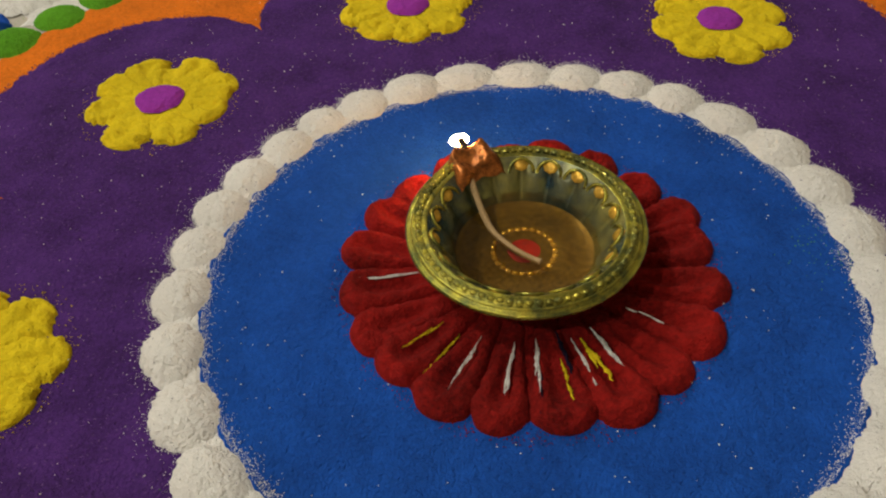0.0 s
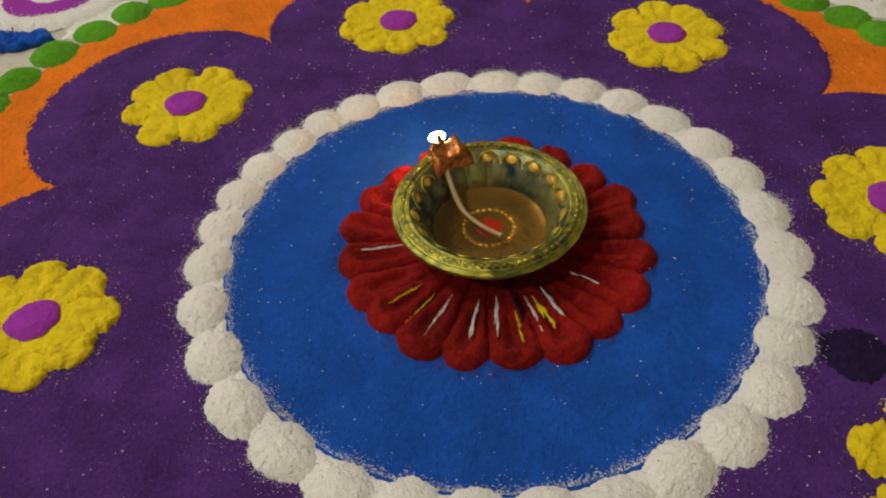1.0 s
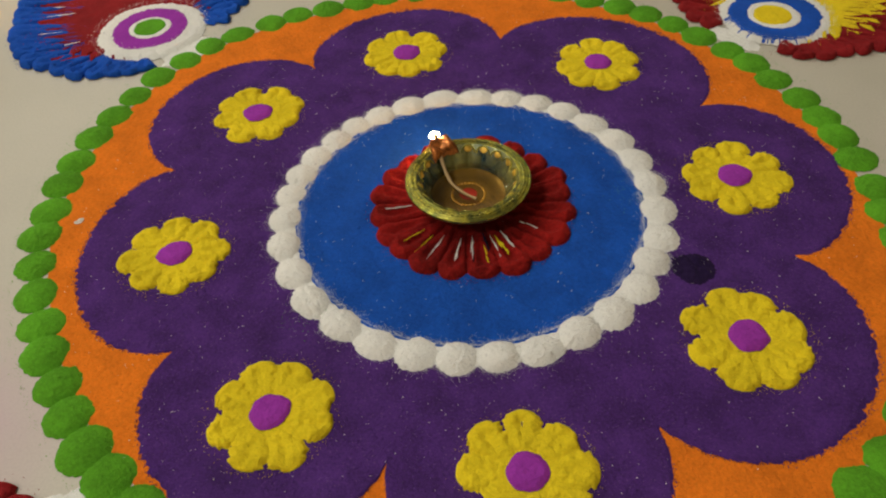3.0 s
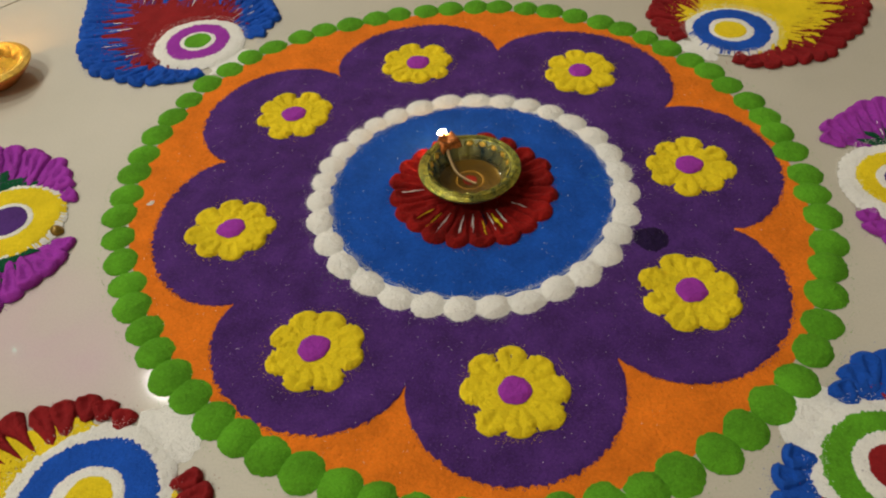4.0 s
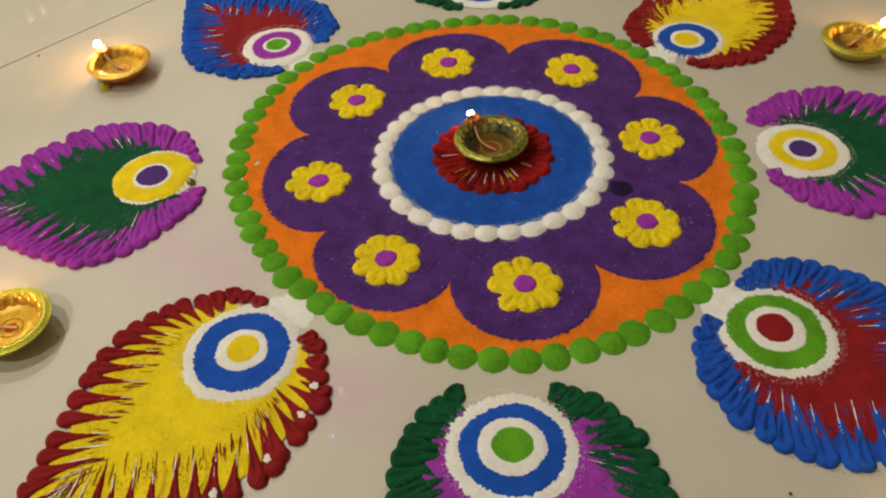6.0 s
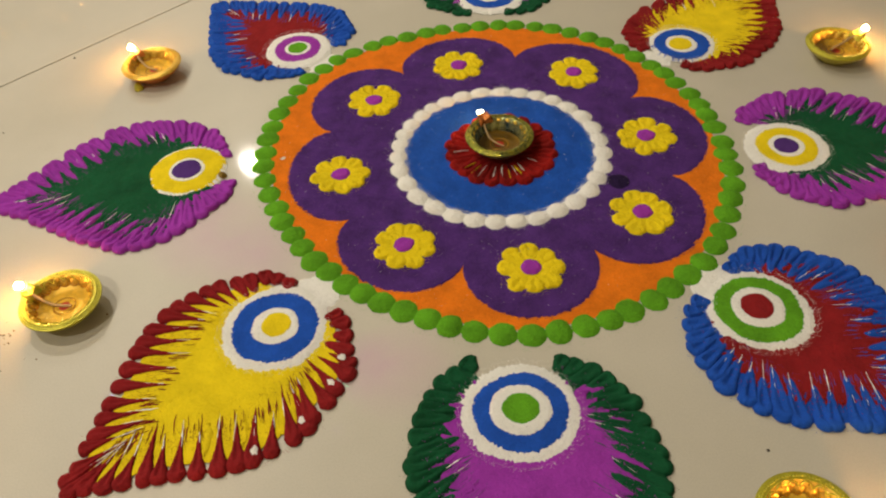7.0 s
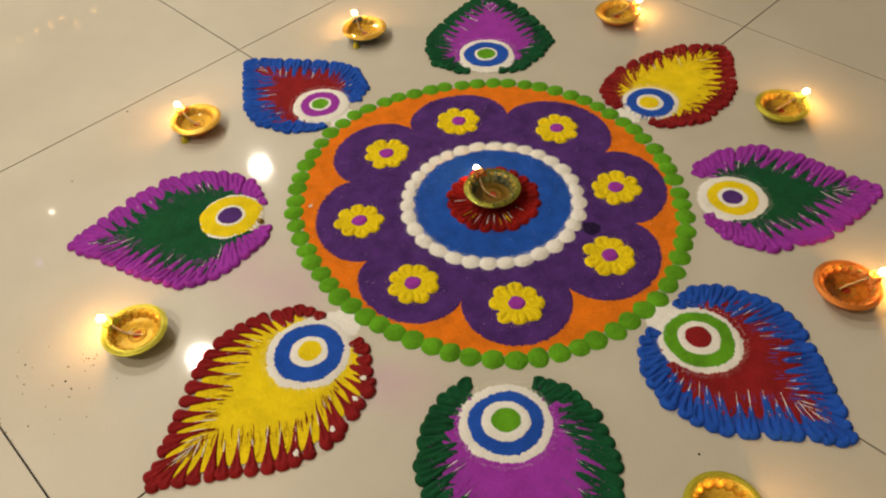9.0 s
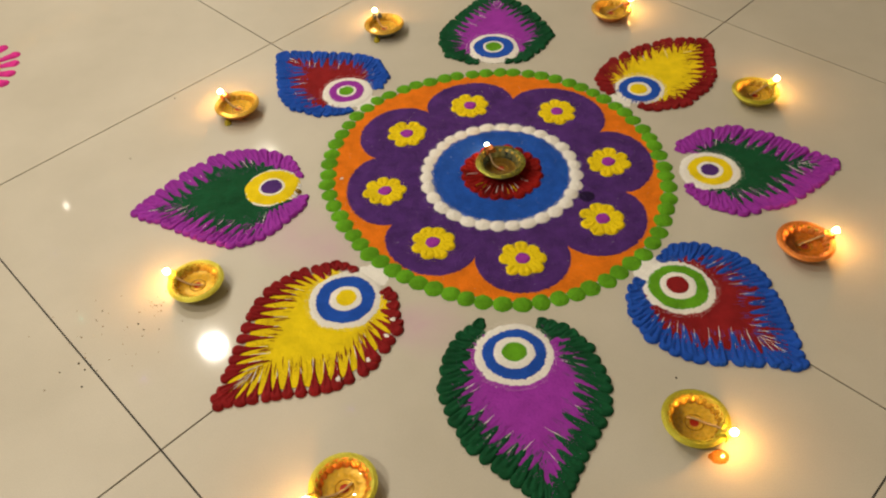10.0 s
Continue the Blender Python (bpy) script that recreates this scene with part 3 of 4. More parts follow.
        return max(0.02, along(polar_rim, a) - 0.0125) + 0.0012 * fuzz(math.cos(a), math.sin(a), seed, 30, 4)

    def top(x, y, k):
        return ((0.0019 if blend > 0.5 else 0.0012) + 0.0004 * fuzz(x, y, seed, 90, 4)) * (1 if k < 0.97 else 0.6)
    if blend > 0.5:
        part("under_layer", sheet("under_layer", under, 0.0010, 0.0003, border, 20, 300, seed), th, spin(mid.x, mid.y, 0.0002))
    part("feather_fill", polar("feather_fill", rim, top, 30, 420, fill), th, spin(mid.x, mid.y, 0.0006))
    loose = []
    for _ in range(1700):
        p = dense[fr.randrange(len(dense))]
        u = fr.gauss(0.62, 0.09)
        loose.append((mid.x + (p.x - mid.x) * u, p.y * u, 0.0024))
    tagged(part("stray_powder", grain_mesh("stray_powder", loose, [fr.uniform(0.0002, 0.0005) for _ in loose], border, 0.3), th), kind="stuff")
    if blend > 0.5:
        over = []
        for _ in range(1700):
            p = dense[fr.randrange(len(dense))]
            u = 0.60 + abs(fr.gauss(0.0, 0.14))
            o = Vector((mid.x + (p.x - mid.x) * u, p.y * u))
            if u < 0.92 and (o - hub).length > eye[2]:
                over.append((o.x, o.y, 0.0022 + 0.0030 * fr.random()))
        tagged(part("sifted_powder", grain_mesh("sifted_powder", over, [fr.uniform(0.0002, 0.0006) for _ in over], fill, 0.4), th, label="filling powder sifted over the border"), kind="stuff")
    strewn = []
    for _ in range(700):
        p = dense[fr.randrange(len(dense))]
        u = 1.0 + abs(fr.gauss(0.01, 0.022))
        strewn.append((mid.x + (p.x - mid.x) * u, p.y * u, 0.0002))
    tagged(part("strewn_powder", grain_mesh("strewn_powder", strewn, [fr.uniform(0.00015, 0.00042) for _ in strewn], border, 0.4), th), kind="stuff")
    tagged(part("dragged_powder", streaks("dragged_powder", dragged, border, seed + 1), th, label="border powder dragged finely into the filling"), kind="stuff")
    if spill:
        part("white_spill", polar("white_spill", lambda a: 0.019 * (1 + 0.18 * fuzz(math.cos(a), math.sin(a), seed, 2.2, 5)), lambda x, y, k: 0.0009 * (1 - k ** 3), 8, 160, WHITE),
             th, spin(ex - eye[2] - 0.004, ey * 0.6, 0.0002, 0, spill, 1.25, 1), "white powder spilled towards the ring")
    # the eye
    names = ("eye_rim", "eye_ring", "eye_inner_rim", "pupil")
    base = None
    for lvl, (nm, mat, rad) in enumerate(zip(names, ring_mats, eye[2:6])):
        def rim2(a, rad=rad, lvl=lvl):
            return rad * (1 + 0.06 * fuzz(math.cos(a), math.sin(a), seed + lvl, 1.3, 2) + 0.05 * fuzz(math.cos(a), math.sin(a), seed + lvl, 26, 5))
        zt = 0.0029 + 0.0005 * lvl

        def top2(x, y, k, zt=zt, lvl=lvl):
            return (0.0004 * (1 - k ** 6) + 0.0003 * fuzz(x, y, seed + lvl, 160, 4)) if k < 0.99 else -0.0022
        me = polar(nm, rim2, top2, 10, 220, mat)
        if lvl == 0:
            base = part(nm, me, th, spin(ex, ey, zt, 0, eye[6], eye[7]))
        else:
            part(nm, me, base, spin(eye[8] * lvl, eye[9] * lvl, 0.0005 * lvl))
    return th


feather("magenta powder peacock feather with dark green filling and yellow eye", -173.6, 0.552,
        [(0.289, 0.006), (0.291, 0.029), (0.327, 0.067), (0.362, 0.092), (0.397, 0.096), (0.445, 0.072), (0.483, 0.046), (0.525, 0.016)],
        [(0.297, 0.045), (0.317, 0.092), (0.360, 0.116), (0.400, 0.120), (0.439, 0.113), (0.484, 0.080), (0.525, 0.034)],
        MAGENTA, FOREST, (-0.361, 0.014, 0.0440, 0.0425, 0.0215, 0.0175, 1, 1, 0, 0), (WHITE, YELLOW, WHITE, VIOLET), 0.35, 201, blend=0.9)
feather("magenta powder peacock feather with dark green filling and white-rimmed yellow eye", -1.5, 0.515,
        [(0.280, 0.040), (0.290, 0.062), (0.327, 0.086), (0.378, 0.094), (0.429, 0.075), (0.471, 0.036)],
        [(0.279, 0.030), (0.280, 0.054), (0.302, 0.087), (0.352, 0.106), (0.421, 0.083), (0.469, 0.048)],
        MAGENTA, FOREST, (0.3005, 0.0125, 0.0455, 0.0355, 0.0205, 0.0145, 1, 1, -0.0005, 0), (WHITE, YELLOW, WHITE, VIOLET), 0.85, 202, blend=0.9)
feather("dark green powder peacock feather with magenta filling and blue eye", -86.5, 0.545,
        [(0.287, 0.024), (0.303, 0.057), (0.340, 0.083), (0.389, 0.093), (0.434, 0.083), (0.473, 0.055), (0.510, 0.030)],
        [(0.282, 0.052), (0.305, 0.086), (0.347, 0.104), (0.386, 0.109), (0.423, 0.101), (0.463, 0.083), (0.500, 0.045)],
        FOREST, MAGENTA, (-0.0135, -0.310, 0.0510, 0.0425, 0.0275, 0.0165, 0.95, 1.03, -0.0012, 0.0002), (WHITE, ROYAL, WHITE, GREEN), 0.45, 203, blend=0.8)
feather("blue powder peacock feather with maroon filling and green eye", -46.7, 0.513,
        [(0.284, 0.023), (0.280, 0.055), (0.307, 0.084), (0.348, 0.100), (0.378, 0.099), (0.402, 0.092), (0.438, 0.066), (0.471, 0.037)],
        [(0.282, 0.022), (0.289, 0.056), (0.321, 0.085), (0.359, 0.097), (0.397, 0.092), (0.424, 0.079), (0.455, 0.050), (0.489, 0.020)],
        ROYAL, MAROON, (0.2075, -0.2125, 0.0485, 0.0420, 0.0255, 0.0160, 1, 1, -0.0014, 0.0003), (WHITE, GREEN, WHITE, MAROON), 0.95, 204, blend=0.9, spill=0.9)
feather("maroon powder peacock feather with yellow filling and blue eye", -131.5, 0.538,
        [(0.273, 0.033), (0.272, 0.048), (0.310, 0.096), (0.372, 0.109), (0.417, 0.101), (0.449, 0.079), (0.471, 0.057), (0.511, 0.025)],
        [(0.274, 0.026), (0.283, 0.055), (0.320, 0.080), (0.356, 0.092), (0.396, 0.089), (0.434, 0.069), (0.460, 0.052), (0.502, 0.024)],
        MAROON, YELLOW, (-0.230, -0.2135, 0.0510, 0.0435, 0.0235, 0.0150, 1, 1, -0.001, 0), (WHITE, ROYAL, WHITE, YELLOW), 0.95, 205, waist=0.14, blend=0.25, spill=0.9, bare=((0.10, 0.012), (0.16, 0.011), (0.22, 0.012), (0.29, 0.011)))
feather("blue powder peacock feather with maroon filling and magenta eye", 137.1, 0.524,
        [(0.288, 0.034), (0.289, 0.047), (0.322, 0.081), (0.377, 0.099), (0.414, 0.088), (0.458, 0.057), (0.495, 0.029)],
        [(0.291, 0.034), (0.313, 0.078), (0.363, 0.098), (0.391, 0.093), (0.432, 0.072), (0.476, 0.040)],
        ROYAL, MAROON, (-0.2665, 0.2545, 0.0455, 0.0340, 0.0185, 0.0140, 1, 1, 0, 0), (WHITE, MAGENTA, WHITE, GREEN), 0.6, 206, blend=0.9, spill=0.8)
feather("maroon powder peacock feather with yellow filling and blue eye", 40.5, 0.519,
        [(0.274, 0.010), (0.273, 0.029), (0.290, 0.056), (0.320, 0.070), (0.365, 0.074), (0.427, 0.064), (0.472, 0.048)],
        [(0.277, 0.040), (0.288, 0.071), (0.341, 0.100), (0.404, 0.094), (0.437, 0.083), (0.504, 0.026)],
        MAROON, YELLOW, (0.2335, 0.2255, 0.0425, 0.0385, 0.0215, 0.0155, 1, 1, -0.0015, 0.0), (WHITE, ROYAL, WHITE, YELLOW), 0.1, 207, waist=0.14, blend=0.8, spill=0.5)
feather("dark green powder peacock feather with magenta filling and blue eye", 87.0, 0.546,
        [(0.293, 0.032), (0.295, 0.052), (0.321, 0.092), (0.367, 0.104), (0.399, 0.103), (0.450, 0.078), (0.505, 0.042)],
        [(0.293, 0.016), (0.298, 0.053), (0.343, 0.089), (0.385, 0.105), (0.435, 0.087), (0.484, 0.060)],
        FOREST, MAGENTA, (-0.0065, 0.3720, 0.0490, 0.0395, 0.0205, 0.0160, 1, 1, 0, 0), (WHITE, ROYAL, WHITE, GREEN), 0.3, 208, blend=0.9)


# ---- oil lamps ----
def spout(r, z, a):
    """Pinches the rim out into a lip on the +x side."""
    t = (a + math.pi) % (2 * math.pi) - math.pi
    k = math.exp(-(t / 0.20) ** 2) * max(0.0, (z - 0.006) / 0.018)
    return r * (1 + 0.075 * k), z + 0.0014 * k


def flutes(r, z, a):
    """The inner wall pressed into upright petals."""
    r2, z2 = spout(r, z, a)
    if 0.010 < z < 0.0215:
        r2 -= 0.0026 * (abs(math.cos(a * 9.0))) ** 0.6 - 0.0014
    return r2, z2


def ring_of_beads(name, count, far, half, z, material):
    verts, faces = [], []
    for i in range(count):
        a = 2 * math.pi * (i + 0.5) / count if far else 0.0
        r2, z2 = spout(far, z, a)
        b = len(verts)
        for k in range(3):
            e = k / 3 * math.pi / 2
            for j in range(8):
                t = 2 * math.pi * j / 8
                u, v = half * math.cos(e) * math.cos(t), half * 1.25 * math.cos(e) * math.sin(t)
                verts.append(((r2 + u) * math.cos(a) - v * math.sin(a), (r2 + u) * math.sin(a) + v * math.cos(a), z2 + half * 0.8 * math.sin(e)))
        verts.append((r2 * math.cos(a), r2 * math.sin(a), z2 + half * 0.8))
        for k in range(2):
            for j in range(8):
                n = (j + 1) % 8
                faces.append((b + k * 8 + j, b + k * 8 + n, b + k * 8 + 8 + n, b + k * 8 + 8 + j))
        for j in range(8):
            faces.append((b + 16 + j, b + 16 + (j + 1) % 8, b + 24))
    return mesh_of(name, verts, faces, material)


outside = [(0.0, 0.0), (0.019, 0.0), (0.0205, 0.002), (0.027, 0.008), (0.0335, 0.0150), (0.0360, 0.0184), (0.0367, 0.0199)]
rim_band = [(0.0366, 0.0196), (0.0374, 0.0206), (0.0375, 0.0218), (0.0368, 0.0226), (0.0361, 0.0215), (0.0356, 0.0230), (0.0350, 0.0236), (0.0344, 0.0224), (0.0339, 0.0238), (0.0330, 0.0242), (0.0324, 0.0230), (0.0317, 0.0241), (0.0306, 0.0234)]
inside = [(0.0306, 0.0233), (0.0296, 0.0222), (0.0280, 0.0195), (0.0262, 0.0160), (0.0243, 0.0122), (0.0222, 0.0084)]


def tube(name, path, radius, material, sides=8):
    verts, faces = [], []
    for i, p in enumerate(path):
        q, o = Vector(path[min(i + 1, len(path) - 1)]), Vector(path[max(i - 1, 0)])
        d = (q - o).normalized()
        s = d.cross(Vector((0, 0, 1))).normalized()
        u = s.cross(d)
        for j in range(sides):
            t = 2 * math.pi * j / sides
            rr = radius * (1 + 0.2 * fuzz(i, j, 3, 0.9))
            verts.append(tuple(Vector(p) + s * rr * math.cos(t) + u * rr * math.sin(t)))
    for i in range(len(path) - 1):
        for j in range(sides):
            n = (j + 1) % sides
            faces.append((i * sides + j, i * sides + n, (i + 1) * sides + n, (i + 1) * sides + j))
    faces.append(tuple(range(sides)))
    faces.append(tuple(range((len(path) - 1) * sides, len(path) * sides)))
    return mesh_of(name, verts, faces, material)


bead_meshes = {}


def wall_at(z):
    """Radius of the inner wall at a height."""
    return along([(h, r) for r, h in reversed(inside)], z)


ARCH = []
for step in range(13):
    t = math.pi * step / 12
    ARCH.append((0.150 * math.cos(t), 0.0188 + 0.0042 * math.sin(t)))
ARCH = [((wall_at(z) - 0.0007) * math.cos(a), (wall_at(z) - 0.0007) * math.sin(a), z) for a, z in ARCH]


def lip_mesh(material, seed):
    """The pinched spout: two folds of clay rising to either side of the wick, rough and scorched."""
    verts, faces, nu, nv = [], [], 18, 22
    for i in range(nu + 1):
        u = i / nu
        for j in range(nv + 1):
            v = 2 * j / nv - 1
            w = 0.0112 - 0.0030 * u
            x = 0.0262 + 0.0142 * u - 0.0022 * v * v
            z = 0.0236 + 0.0042 * u + 0.0014 * math.exp(-((abs(v) - 0.55) / 0.28) ** 2) - 0.0060 * max(0.0, abs(v) - 0.7) / 0.3 - 0.010 * max(0.0, u - 0.8) / 0.2 - 0.004 * max(0.0, 0.2 - u) / 0.2
            z += 0.0020 * fuzz(x, w * v, seed, 260, 4)
            verts.append((x, w * v, z))
    for i in range(nu):
        for j in range(nv):
            a, b = i * (nv + 1) + j, (i + 1) * (nv + 1) + j
            faces.append((a, b, b + 1, a + 1))
    return mesh_of("lip", verts, faces, material)


arch_meshes = {}


def diya(label, x, y, z, flame_deg, size, body, lip, bowl, bead, lip_mat, spot, base, flame_size, flame_squat, swirl, drop=0.0):
    th = thing("oil_lamp", label, "oil lamp", "lit clay oil lamps", m=Matrix.LocRotScale((x, y, z), Euler((0, 0, radians(flame_deg))), (size, size, size * 0.86)))
    part("bowl", lathe("bowl", outside, 72, body, spout), th)
    part("rim", lathe("rim", rim_band, 96, lip, spout), th)
    part("bowl_floor", lathe("bowl_floor", [(0.0246, 0.0126), (0.0215, 0.0110), (0.0150, 0.0102), (0.0135, 0.0106), (0.0120, 0.0102), (0.0, 0.0100)], 72, base), th, spin(0, 0, -drop))
    part("inner_wall", lathe("inner_wall", inside, 216, bowl, flutes), th)
    if bead.name not in bead_meshes:
        bead_meshes[bead.name] = ring_of_beads("bead", 1, 0.0, 0.0020, 0.0, bead)
    for i in range(18):
        a = 2 * math.pi * (i + 0.5) / 18
        r2, z2 = spout(0.0287, 0.0212, a)
        part("bead", bead_meshes[bead.name], th, Matrix.LocRotScale((r2 * math.cos(a), r2 * math.sin(a), z2), Euler((0, -0.85, a)), (1.35, 1.05, 0.55)))
    tagged(part("rim_studs", ring_of_beads("rim_studs", 76, 0.0334, 0.0010, 0.0239, lip), th, label="fine beaded line"), kind="stuff")
    tagged(part("boss_ring", ring_of_beads("boss_ring", 26, 0.0100, 0.0011, 0.0101, bead), th, spin(0, 0, -drop), "small golden dots"), kind="stuff")
    part("centre_spot", heap("centre_spot", 0.0052, 0.0008, spot, 3, rings=4, spokes=24, ragged=0.05), th, spin(0, 0, 0.0100 - drop))
    part("oil", lathe("oil", [(0.0262, 0.0154), (0.0256, 0.0150), (0.0, 0.0150)], 64, OIL), th, spin(0, 0, -drop, 0, 1 - 35 * drop, 1 - 35 * drop, 1))
    path = [(0.0005 - 0.010 * (1 - u) + 0.0400 * u ** 1.2, swirl * math.sin(u * math.pi) * (1 - 0.3 * u), 0.0144 - drop * min(1, 2 - 2 * u) + 0.0128 * max(0, u - 0.45) / 0.55) for u in [i / 14 for i in range(15)]]
    part("wick", tube("wick", path, 0.0011 if drop else 0.0015, COTTON), th)
    ex, ey, ez = path[-1]
    part("lip", lip_mesh(lip_mat, 21), th, label="pinched lip holding the wick")
    if lip.name not in arch_meshes:
        arch_meshes[lip.name] = tube("petal_arch", ARCH, 0.00065, lip, 6)
    for i in range(1, 17):
        part("petal_arch", arch_meshes[lip.name], th, spin(0, 0, 0, 2 * math.pi * (i + 0.5) / 18))
    part("wick_end", tube("wick_end", [(ex - 0.003, ey, ez - 0.001), (ex - 0.001, ey, ez + 0.0002), (ex + 0.0004, ey, ez + 0.0012)], 0.0013, CHAR), th, label="burnt wick tip")
    prof = [(0.0, 0.0), (0.0026, 0.0008), (0.0042, 0.0026), (0.0038, 0.0050), (0.0022, 0.0076), (0.0008, 0.0096), (0.0, 0.0108)]
    part("flame", lathe("flame", prof, 20, LOW_FLAME if drop else FLAME), th, Matrix.LocRotScale((ex + 0.0012, ey, ez - 0.0016 if drop else ez + 0.0006), None, (flame_size, flame_size * (1.25 if drop else 1.0), flame_size * flame_squat)), "small bright flame")
    return th


def heading(x, y, fx, fy):
    return math.degrees(math.atan2(fy - y, fx - x))


diya("olive and gold glazed clay lamp burning on the red flower", -0.012, 0.0290, 0.0034, 118, 1.0, CLAY, OLIVE, PATINA, GOLD, RUST, REDPAINT, OLDGOLD, 0.66, 0.55, 0.007, 0.0032)
DIYAS = [("lime-rimmed gold clay lamp burning on the tiles", -0.431, -0.184, 164, LIME, LIME, GOLD),
         ("gold painted clay lamp burning on the tiles", -0.4465, 0.2095, 139, COPPER, GOLD, GOLD),
         ("gold painted clay lamp burning on the tiles", -0.209, 0.444, 117, CLAY, GOLD, GOLD),
         ("gold painted clay lamp burning on the tiles", 0.219, 0.460, 25, COPPER, GOLD, GOLD),
         ("lime-rimmed gold clay lamp burning on the tiles", 0.4105, 0.184, 27, LIME, LIME, GOLD),
         ("orange painted clay lamp burning on the tiles", 0.3835, -0.153, 14, COPPER, COPPER, COPPER),
         ("lime-rimmed gold clay lamp burning on the tiles", 0.180, -0.414, -34, LIME, LIME, GOLD),
         ("orange-gold painted clay lamp on the tiles", -0.207, -0.4815, -150, GOLD, LIME, COPPER)]
for lab, x, y, deg, body, lip, bowl in DIYAS:
    made = diya(lab, x, y, 0.0002, deg, 1.0, body, lip, bowl, GOLD, body, REDPAINT, EMBER if lip is COPPER else AMBER, 1.0, 0.85, 0.004)


    if deg in (139, 117):
        part("foot", heap("foot", 0.0060, 0.0095, LIME, 23, rings=6, spokes=20, power=3), made, made.matrix_basis.inverted() @ Matrix.Translation((x - 0.014, y - 0.029, 0.0003)), "small yellow clay foot")

# ---- coloured indicator lights on the ceiling ----
for x, y, tone in ((-2.70, 2.49, (0.25, 0.2, 1.0)), (-1.87, 1.52, (0.45, 0.25, 1.0)), (-0.68, 1.54, (0.2, 1.0, 0.4)), (-0.71, 1.29, (0.5, 0.2, 1.0)), (-2.36, 1.96, (0.2, 0.9, 0.7))):
    led_mat = flame_material(26.0)
    led_mat.node_tree.nodes["Principled BSDF"].inputs["Emission Color"].default_value = (*tone, 1)
    led = thing("indicator_light", "tiny coloured light glowing on the ceiling", "indicator light", "coloured ceiling lights", m=pose(x, y, CEILING))
    part("lens", lathe("lens", [(0.006, 0.0), (0.005, -0.003), (0.0025, -0.005), (0.0, -0.0055)], 14, led_mat), led)

# ---- loose grains ----
g = random.Random(5)
spots = []
for _ in range(26000):
    a = g.uniform(0, 2 * math.pi)
    if g.random() < 0.6:
        off = min(abs((math.degrees(a) - deg + 180) % 360 - 180) for deg in WHITE_AT)
        edge = 0.1130 + 0.0107 * math.sqrt(max(0.05, 1 - (off / 6.4) ** 2))
        r, z = edge + abs(g.gauss(0, 0.0036 if g.random() < 0.22 else 0.0014)) - 0.0026, 0.0020
    else:
        r, z = 0.1050 - abs(g.gauss(0, 0.0030 if g.random() < 0.25 else 0.0013)), 0.0025
    spots.append((WX + r * math.cos(a), WY + r * math.sin(a), z))
grains("white_grains", spots, [g.uniform(0.00009, 0.00024) for _ in spots], GLINT, "loose white powder grains strayed round the white dots")
spots = []
for _ in range(1300):
    a, r = g.uniform(0, 2 * math.pi), 0.235 * math.sqrt(g.random())
    spots.append((CX + r * math.cos(a), CY + r * math.sin(a), 0.0028 if r < 0.1 else 0.0021))
grains("bright_specks", spots, [g.uniform(0.00012, 0.00036) for _ in spots], GLINT, "tiny bright crystals scattered over the coloured powder")
spots = []
for _ in range(1500):
    a = g.uniform(0, 2 * math.pi)
    r = outer(a) + abs(g.gauss(0, 0.0022))
    spots.append((RX + r * math.cos(a), RY + r * math.sin(a), 0.0003))
grains("green_grains", spots, [g.uniform(0.00012, 0.0003) for _ in spots], GREEN, "loose green powder grains on the tiles round the rangoli")
spots = []
for fx, fy, turn in FLOWERS:
    for _ in range(260):
        a, r = g.uniform(0, 2 * math.pi), 0.0325 + g.gauss(0, 0.0016)
        spots.append((fx + r * math.cos(a), fy + r * math.sin(a), 0.0018))
grains("yellow_grains", spots, [g.uniform(0.00013, 0.0003) for _ in spots], YELLOW, "loose yellow grains round the powder flowers")
spots = []
for _ in range(3200):
    a = g.uniform(-math.pi, math.pi)
    r = scallop(a) + abs(g.gauss(0, 0.0012))
    spots.append((RX + r * math.cos(a), RY + r * math.sin(a), 0.0009))
grains("purple_grains", spots, [g.uniform(0.00015, 0.0004) for _ in spots], PURPLE, "loose purple grains along the scalloped edge")
spots = []
for _ in range(1500):
    a = g.uniform(-math.pi, math.pi)
    r = 0.0610 + g.gauss(0, 0.0018)
    spots.append((-0.0105 + r * math.cos(a), 0.0265 + r * math.sin(a), 0.0025))
grains("red_grains", spots, [g.uniform(0.00012, 0.0003) for _ in spots], RED, "loose red grains round the red flower")
spots = []
for _ in range(160):
    if g.random() < 0.5:
        x, y = 0.086 + g.gauss(0, 0.006), 0.030 + g.gauss(0, 0.010)
    else:
        x, y = -0.105 + g.gauss(0, 0.007), -0.058 + g.gauss(0, 0.006)
    spots.append((x, y, 0.0026))
grains("mixed_grains", spots, [g.uniform(0.00014, 0.0003) for _ in spots], GREEN, "stray yellow-green grains on the blue powder")
dust = [(-0.53 + g.gauss(0, 0.05), -0.25 + g.gauss(0, 0.045)) for _ in range(34)] + [(-0.485 + g.gauss(0, 0.012), -0.21 + g.gauss(0, 0.012)) for _ in range(16)]
grains("clay_dust", [(x, y, 0.0002) for x, y in dust], [g.uniform(0.0004, 0.0013) for _ in dust], CRUMB, "brown clay crumbs scattered beside the lamp", "crumbs")
dark = [(-0.555, -0.216), (0.175, -0.349), (-0.549, -0.310), (-0.58, -0.313), (-0.533, -0.312), (-0.545, -0.335), (-0.56, -0.30), (-0.50, -0.24), (-0.49, -0.25), (-0.47, -0.25), (-0.605, 0.10), (-0.57, 0.26)]
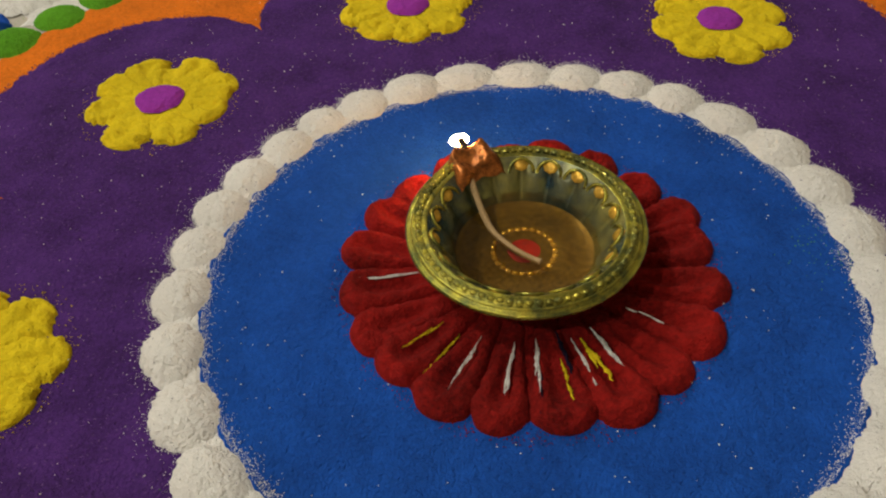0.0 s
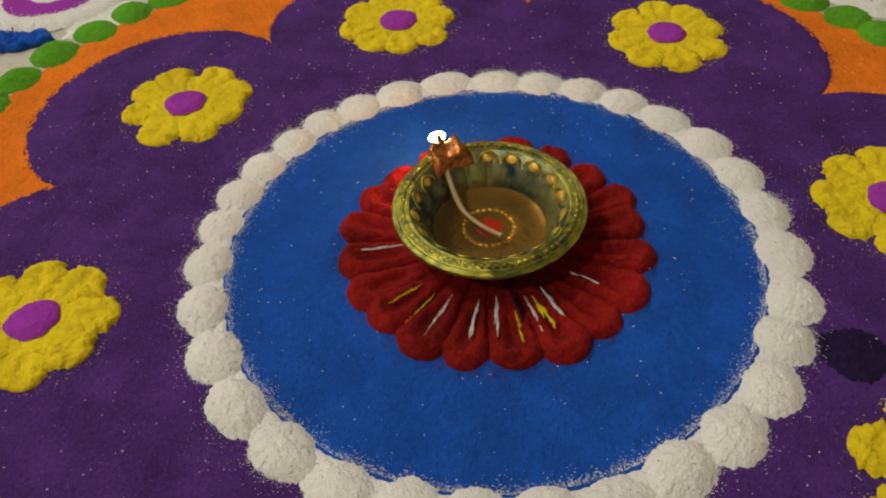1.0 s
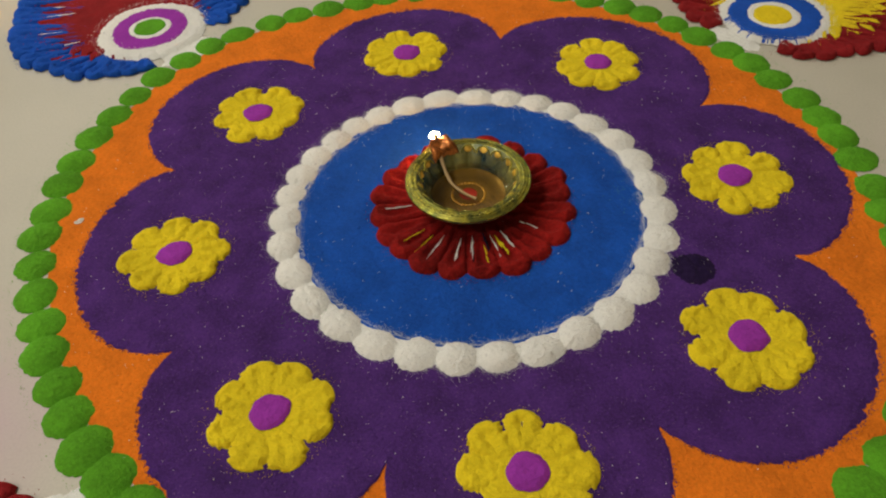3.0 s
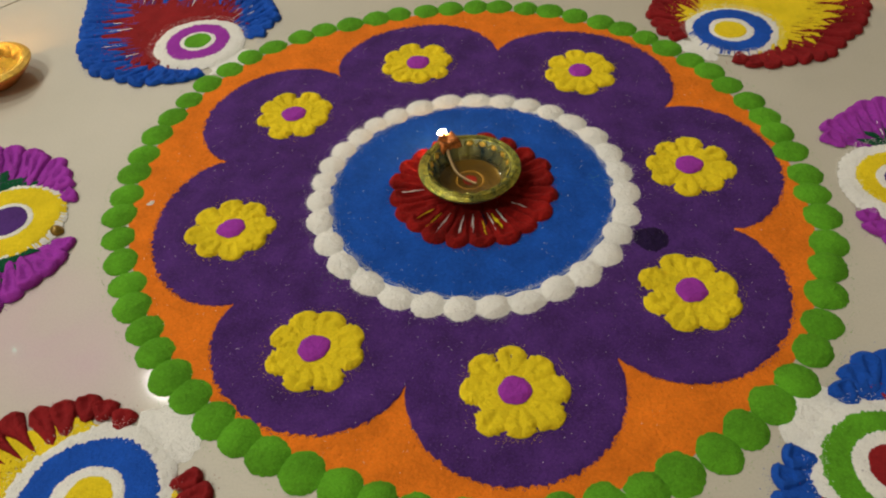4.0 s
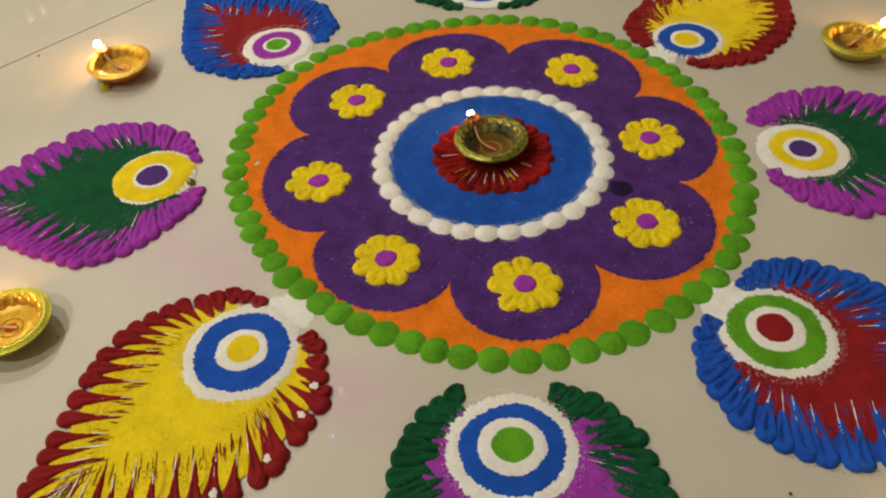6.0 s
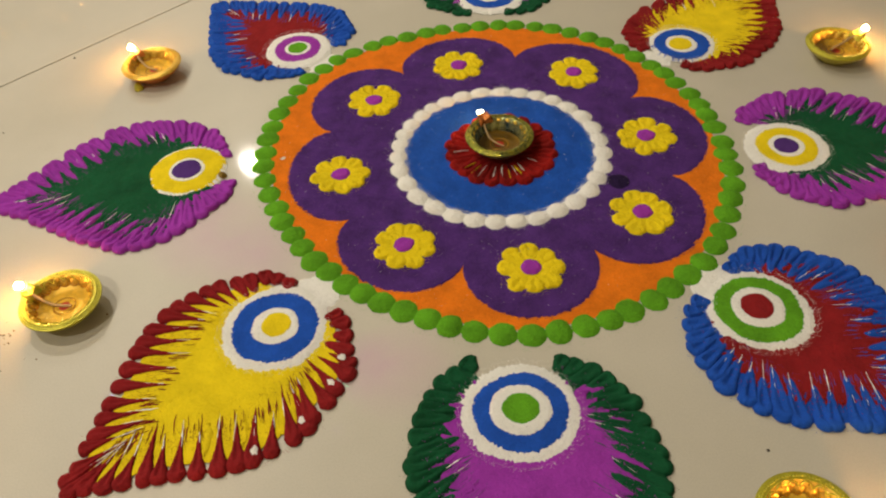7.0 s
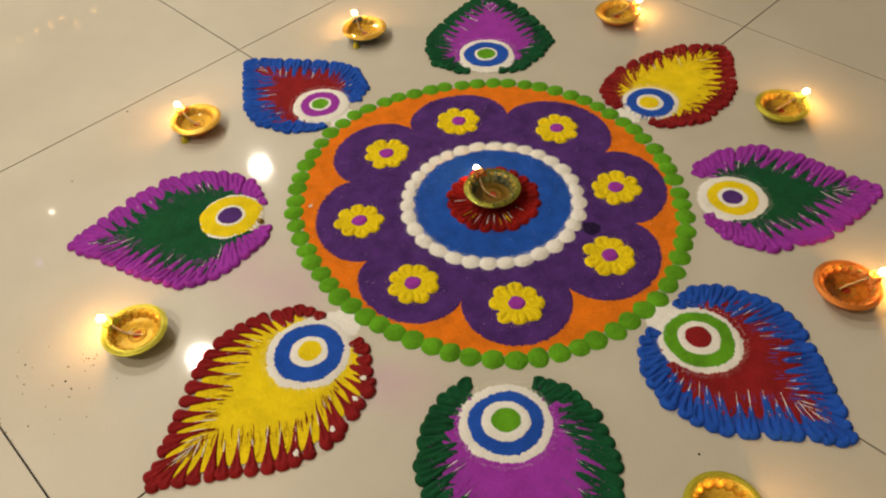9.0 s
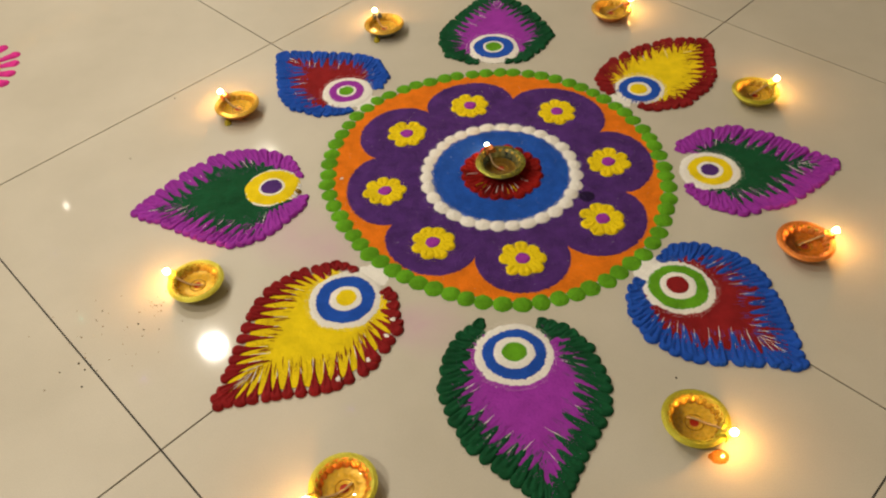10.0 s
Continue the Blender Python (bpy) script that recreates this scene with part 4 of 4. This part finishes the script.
grains("grit", [(x, y, 0.0006) for x, y in dark], [g.uniform(0.0008, 0.0018) for _ in dark], GRIT, "specks of dark grit on the tiles", "grit")

spots = []
for ex, ey, er, ring in ((-0.0135, -0.310, 0.051, 0.0425), (0.2075, -0.2125, 0.0485, 0.0420), (-0.230, -0.2135, 0.051, 0.0435), (0.3005, 0.0125, 0.0455, 0.0355), (-0.2665, 0.2545, 0.0455, 0.0340), (0.2335, 0.2255, 0.0425, 0.0385), (-0.0065, 0.372, 0.049, 0.0395)):
    for _ in range(800):
        a, r = g.uniform(0, 2 * math.pi), er + g.gauss(0, 0.0018)
        spots.append((ex + r * math.cos(a), ey + r * math.sin(a), 0.0036))
    for _ in range(700):
        a, r = g.uniform(0, 2 * math.pi), ring - abs(g.gauss(0, 0.0022)) + 0.0008
        spots.append((ex + r * math.cos(a), ey + r * math.sin(a), 0.0044))
grains("eye_grains", spots, [g.uniform(0.00012, 0.00034) for _ in spots], GLINT, "loose white grains blurring the rims of the feather eyes")

# ---- small marks ----
thing("dark_powder_patch", "dark round smudge of blackish powder on the purple layer", "powder patch",
      data=heap("dark_powder_patch", 0.0120, 0.0015, DUSK, 7, rings=18, spokes=70, ragged=0.10, lumpy=0.9, power=3, crumble=0.12), m=pose(0.111, -0.0320, 0.0012))
thing("paper_chip", "small pale chip lying on the orange powder", "chip",
      data=heap("paper_chip", 0.0035, 0.0010, CHIP, 8, rings=3, spokes=9, ragged=0.4), m=spin(-0.2555, 0.0300, 0.0007, 0.5, 1, 0.6, 1))
thing("clay_crumb", "small olive crumb of powder beside the feather eye", "crumb",
      data=heap("clay_crumb", 0.0055, 0.0045, OLDGOLD, 12, rings=6, spokes=18, ragged=0.2), m=pose(-0.3200, 0.0040, 0.001))
thing("spilled_oil", "small amber puddle of spilled oil beside the lamp", "oil puddle",
      data=heap("spilled_oil", 0.0105, 0.0012, SPILL, 13, rings=6, spokes=36, ragged=0.12, lumpy=0.02, power=4), m=spin(0.2000, -0.4520, 0.0001, 0.2, 1.1, 0.8, 1))
pink = thing("pink_powder_flower", "bright pink powder flower at the edge of another rangoli", "rangoli flower", m=pose(-0.999, 0.365, 0.0))
pink_kinds = [petal_mesh("petal", 0.060, 0.022, 0.0036, 0.5, PINK, 140 + i, waist=0.4) for i in range(3)]
for i in range(18):
    a = 2 * math.pi * i / 18 + rnd.uniform(-0.05, 0.05)
    part("petal", pink_kinds[i % 3], pink, spin(0.048 * math.cos(a), 0.048 * math.sin(a), 0.0002, a, rnd.uniform(0.9, 1.05), 1, 1))
part("flower_centre", sheet("flower_centre", lambda a: 0.070, 0.0022, 0.0004, YELLOW, 12, 90, 14), pink)

# ---- string of small lights on the far wall ----
BULBS = [(-3.86, 2.66), (-3.74, 2.62), (-3.56, 2.55), (-3.42, 2.50), (-3.30, 2.45), (-3.20, 2.49), (-3.02, 2.39)]
string = thing("fairy_light_string", "string of tiny warm lights hung along the wall", "fairy lights", m=pose(0, 4.985, 0))
wire = []
for (xa, za), (xb, zb) in zip(BULBS, BULBS[1:]):
    for i in range(6):
        u = i / 6
        wire.append((xa + (xb - xa) * u, 0.0, za + (zb - za) * u - 0.02 * math.sin(math.pi * u) + 0.012))
part("wire", tube("wire", wire, 0.0015, GRIT, 6), string)
bulb_mesh = lathe("bulb", [(0.0, 0.0), (0.004, 0.002), (0.0055, 0.007), (0.004, 0.012), (0.0, 0.014)], 10, BULB)
for x, z in BULBS:
    part("bulb", bulb_mesh, string, pose(x, 0, z))

# ---- floor tiles ----
def clipped(points, axis, limit, keep_above):
    """Cuts a convex outline along x or y."""
    out = []
    for i, p in enumerate(points):
        q = points[(i + 1) % len(points)]
        a_in = p[axis] >= limit if keep_above else p[axis] <= limit
        b_in = q[axis] >= limit if keep_above else q[axis] <= limit
        if a_in:
            out.append(p)
        if a_in != b_in:
            k = (limit - p[axis]) / (q[axis] - p[axis])
            out.append((p[0] + (q[0] - p[0]) * k, p[1] + (q[1] - p[1]) * k))
    return out


tile_mesh = box_mesh("tile", -0.2989, -0.2989, -0.009, 0.2989, 0.2989, 0.0, TILE)
half = 0.2989 * math.sqrt(2)
for i in range(-12, 13):
    for j in range(-12, 13):
        u, v = (i + 0.5) * 0.6, (j + 0.5) * 0.6
        x, y = (u - v) / math.sqrt(2), (u + v) / math.sqrt(2)
        if X0 + half < x < X1 - half and Y0 + half < y < Y1 - half:
            part("tile", tile_mesh, floor, spin(x, y, 0, math.pi / 4))
            continue
        shape = [(x + half, y), (x, y + half), (x - half, y), (x, y - half)]
        for axis, limit, above in ((0, X0 + 0.002, True), (0, X1 - 0.002, False), (1, Y0 + 0.002, True), (1, Y1 - 0.002, False)):
            if shape:
                shape = clipped(shape, axis, limit, above)
        if len(shape) < 3:
            continue
        n = len(shape)
        verts = [(px - x, py - y, 0.0) for px, py in shape] + [(px - x, py - y, -0.009) for px, py in shape]
        faces = [tuple(range(n)), tuple(range(2 * n - 1, n - 1, -1))] + [(k, k + n, (k + 1) % n + n, (k + 1) % n) for k in range(n)]
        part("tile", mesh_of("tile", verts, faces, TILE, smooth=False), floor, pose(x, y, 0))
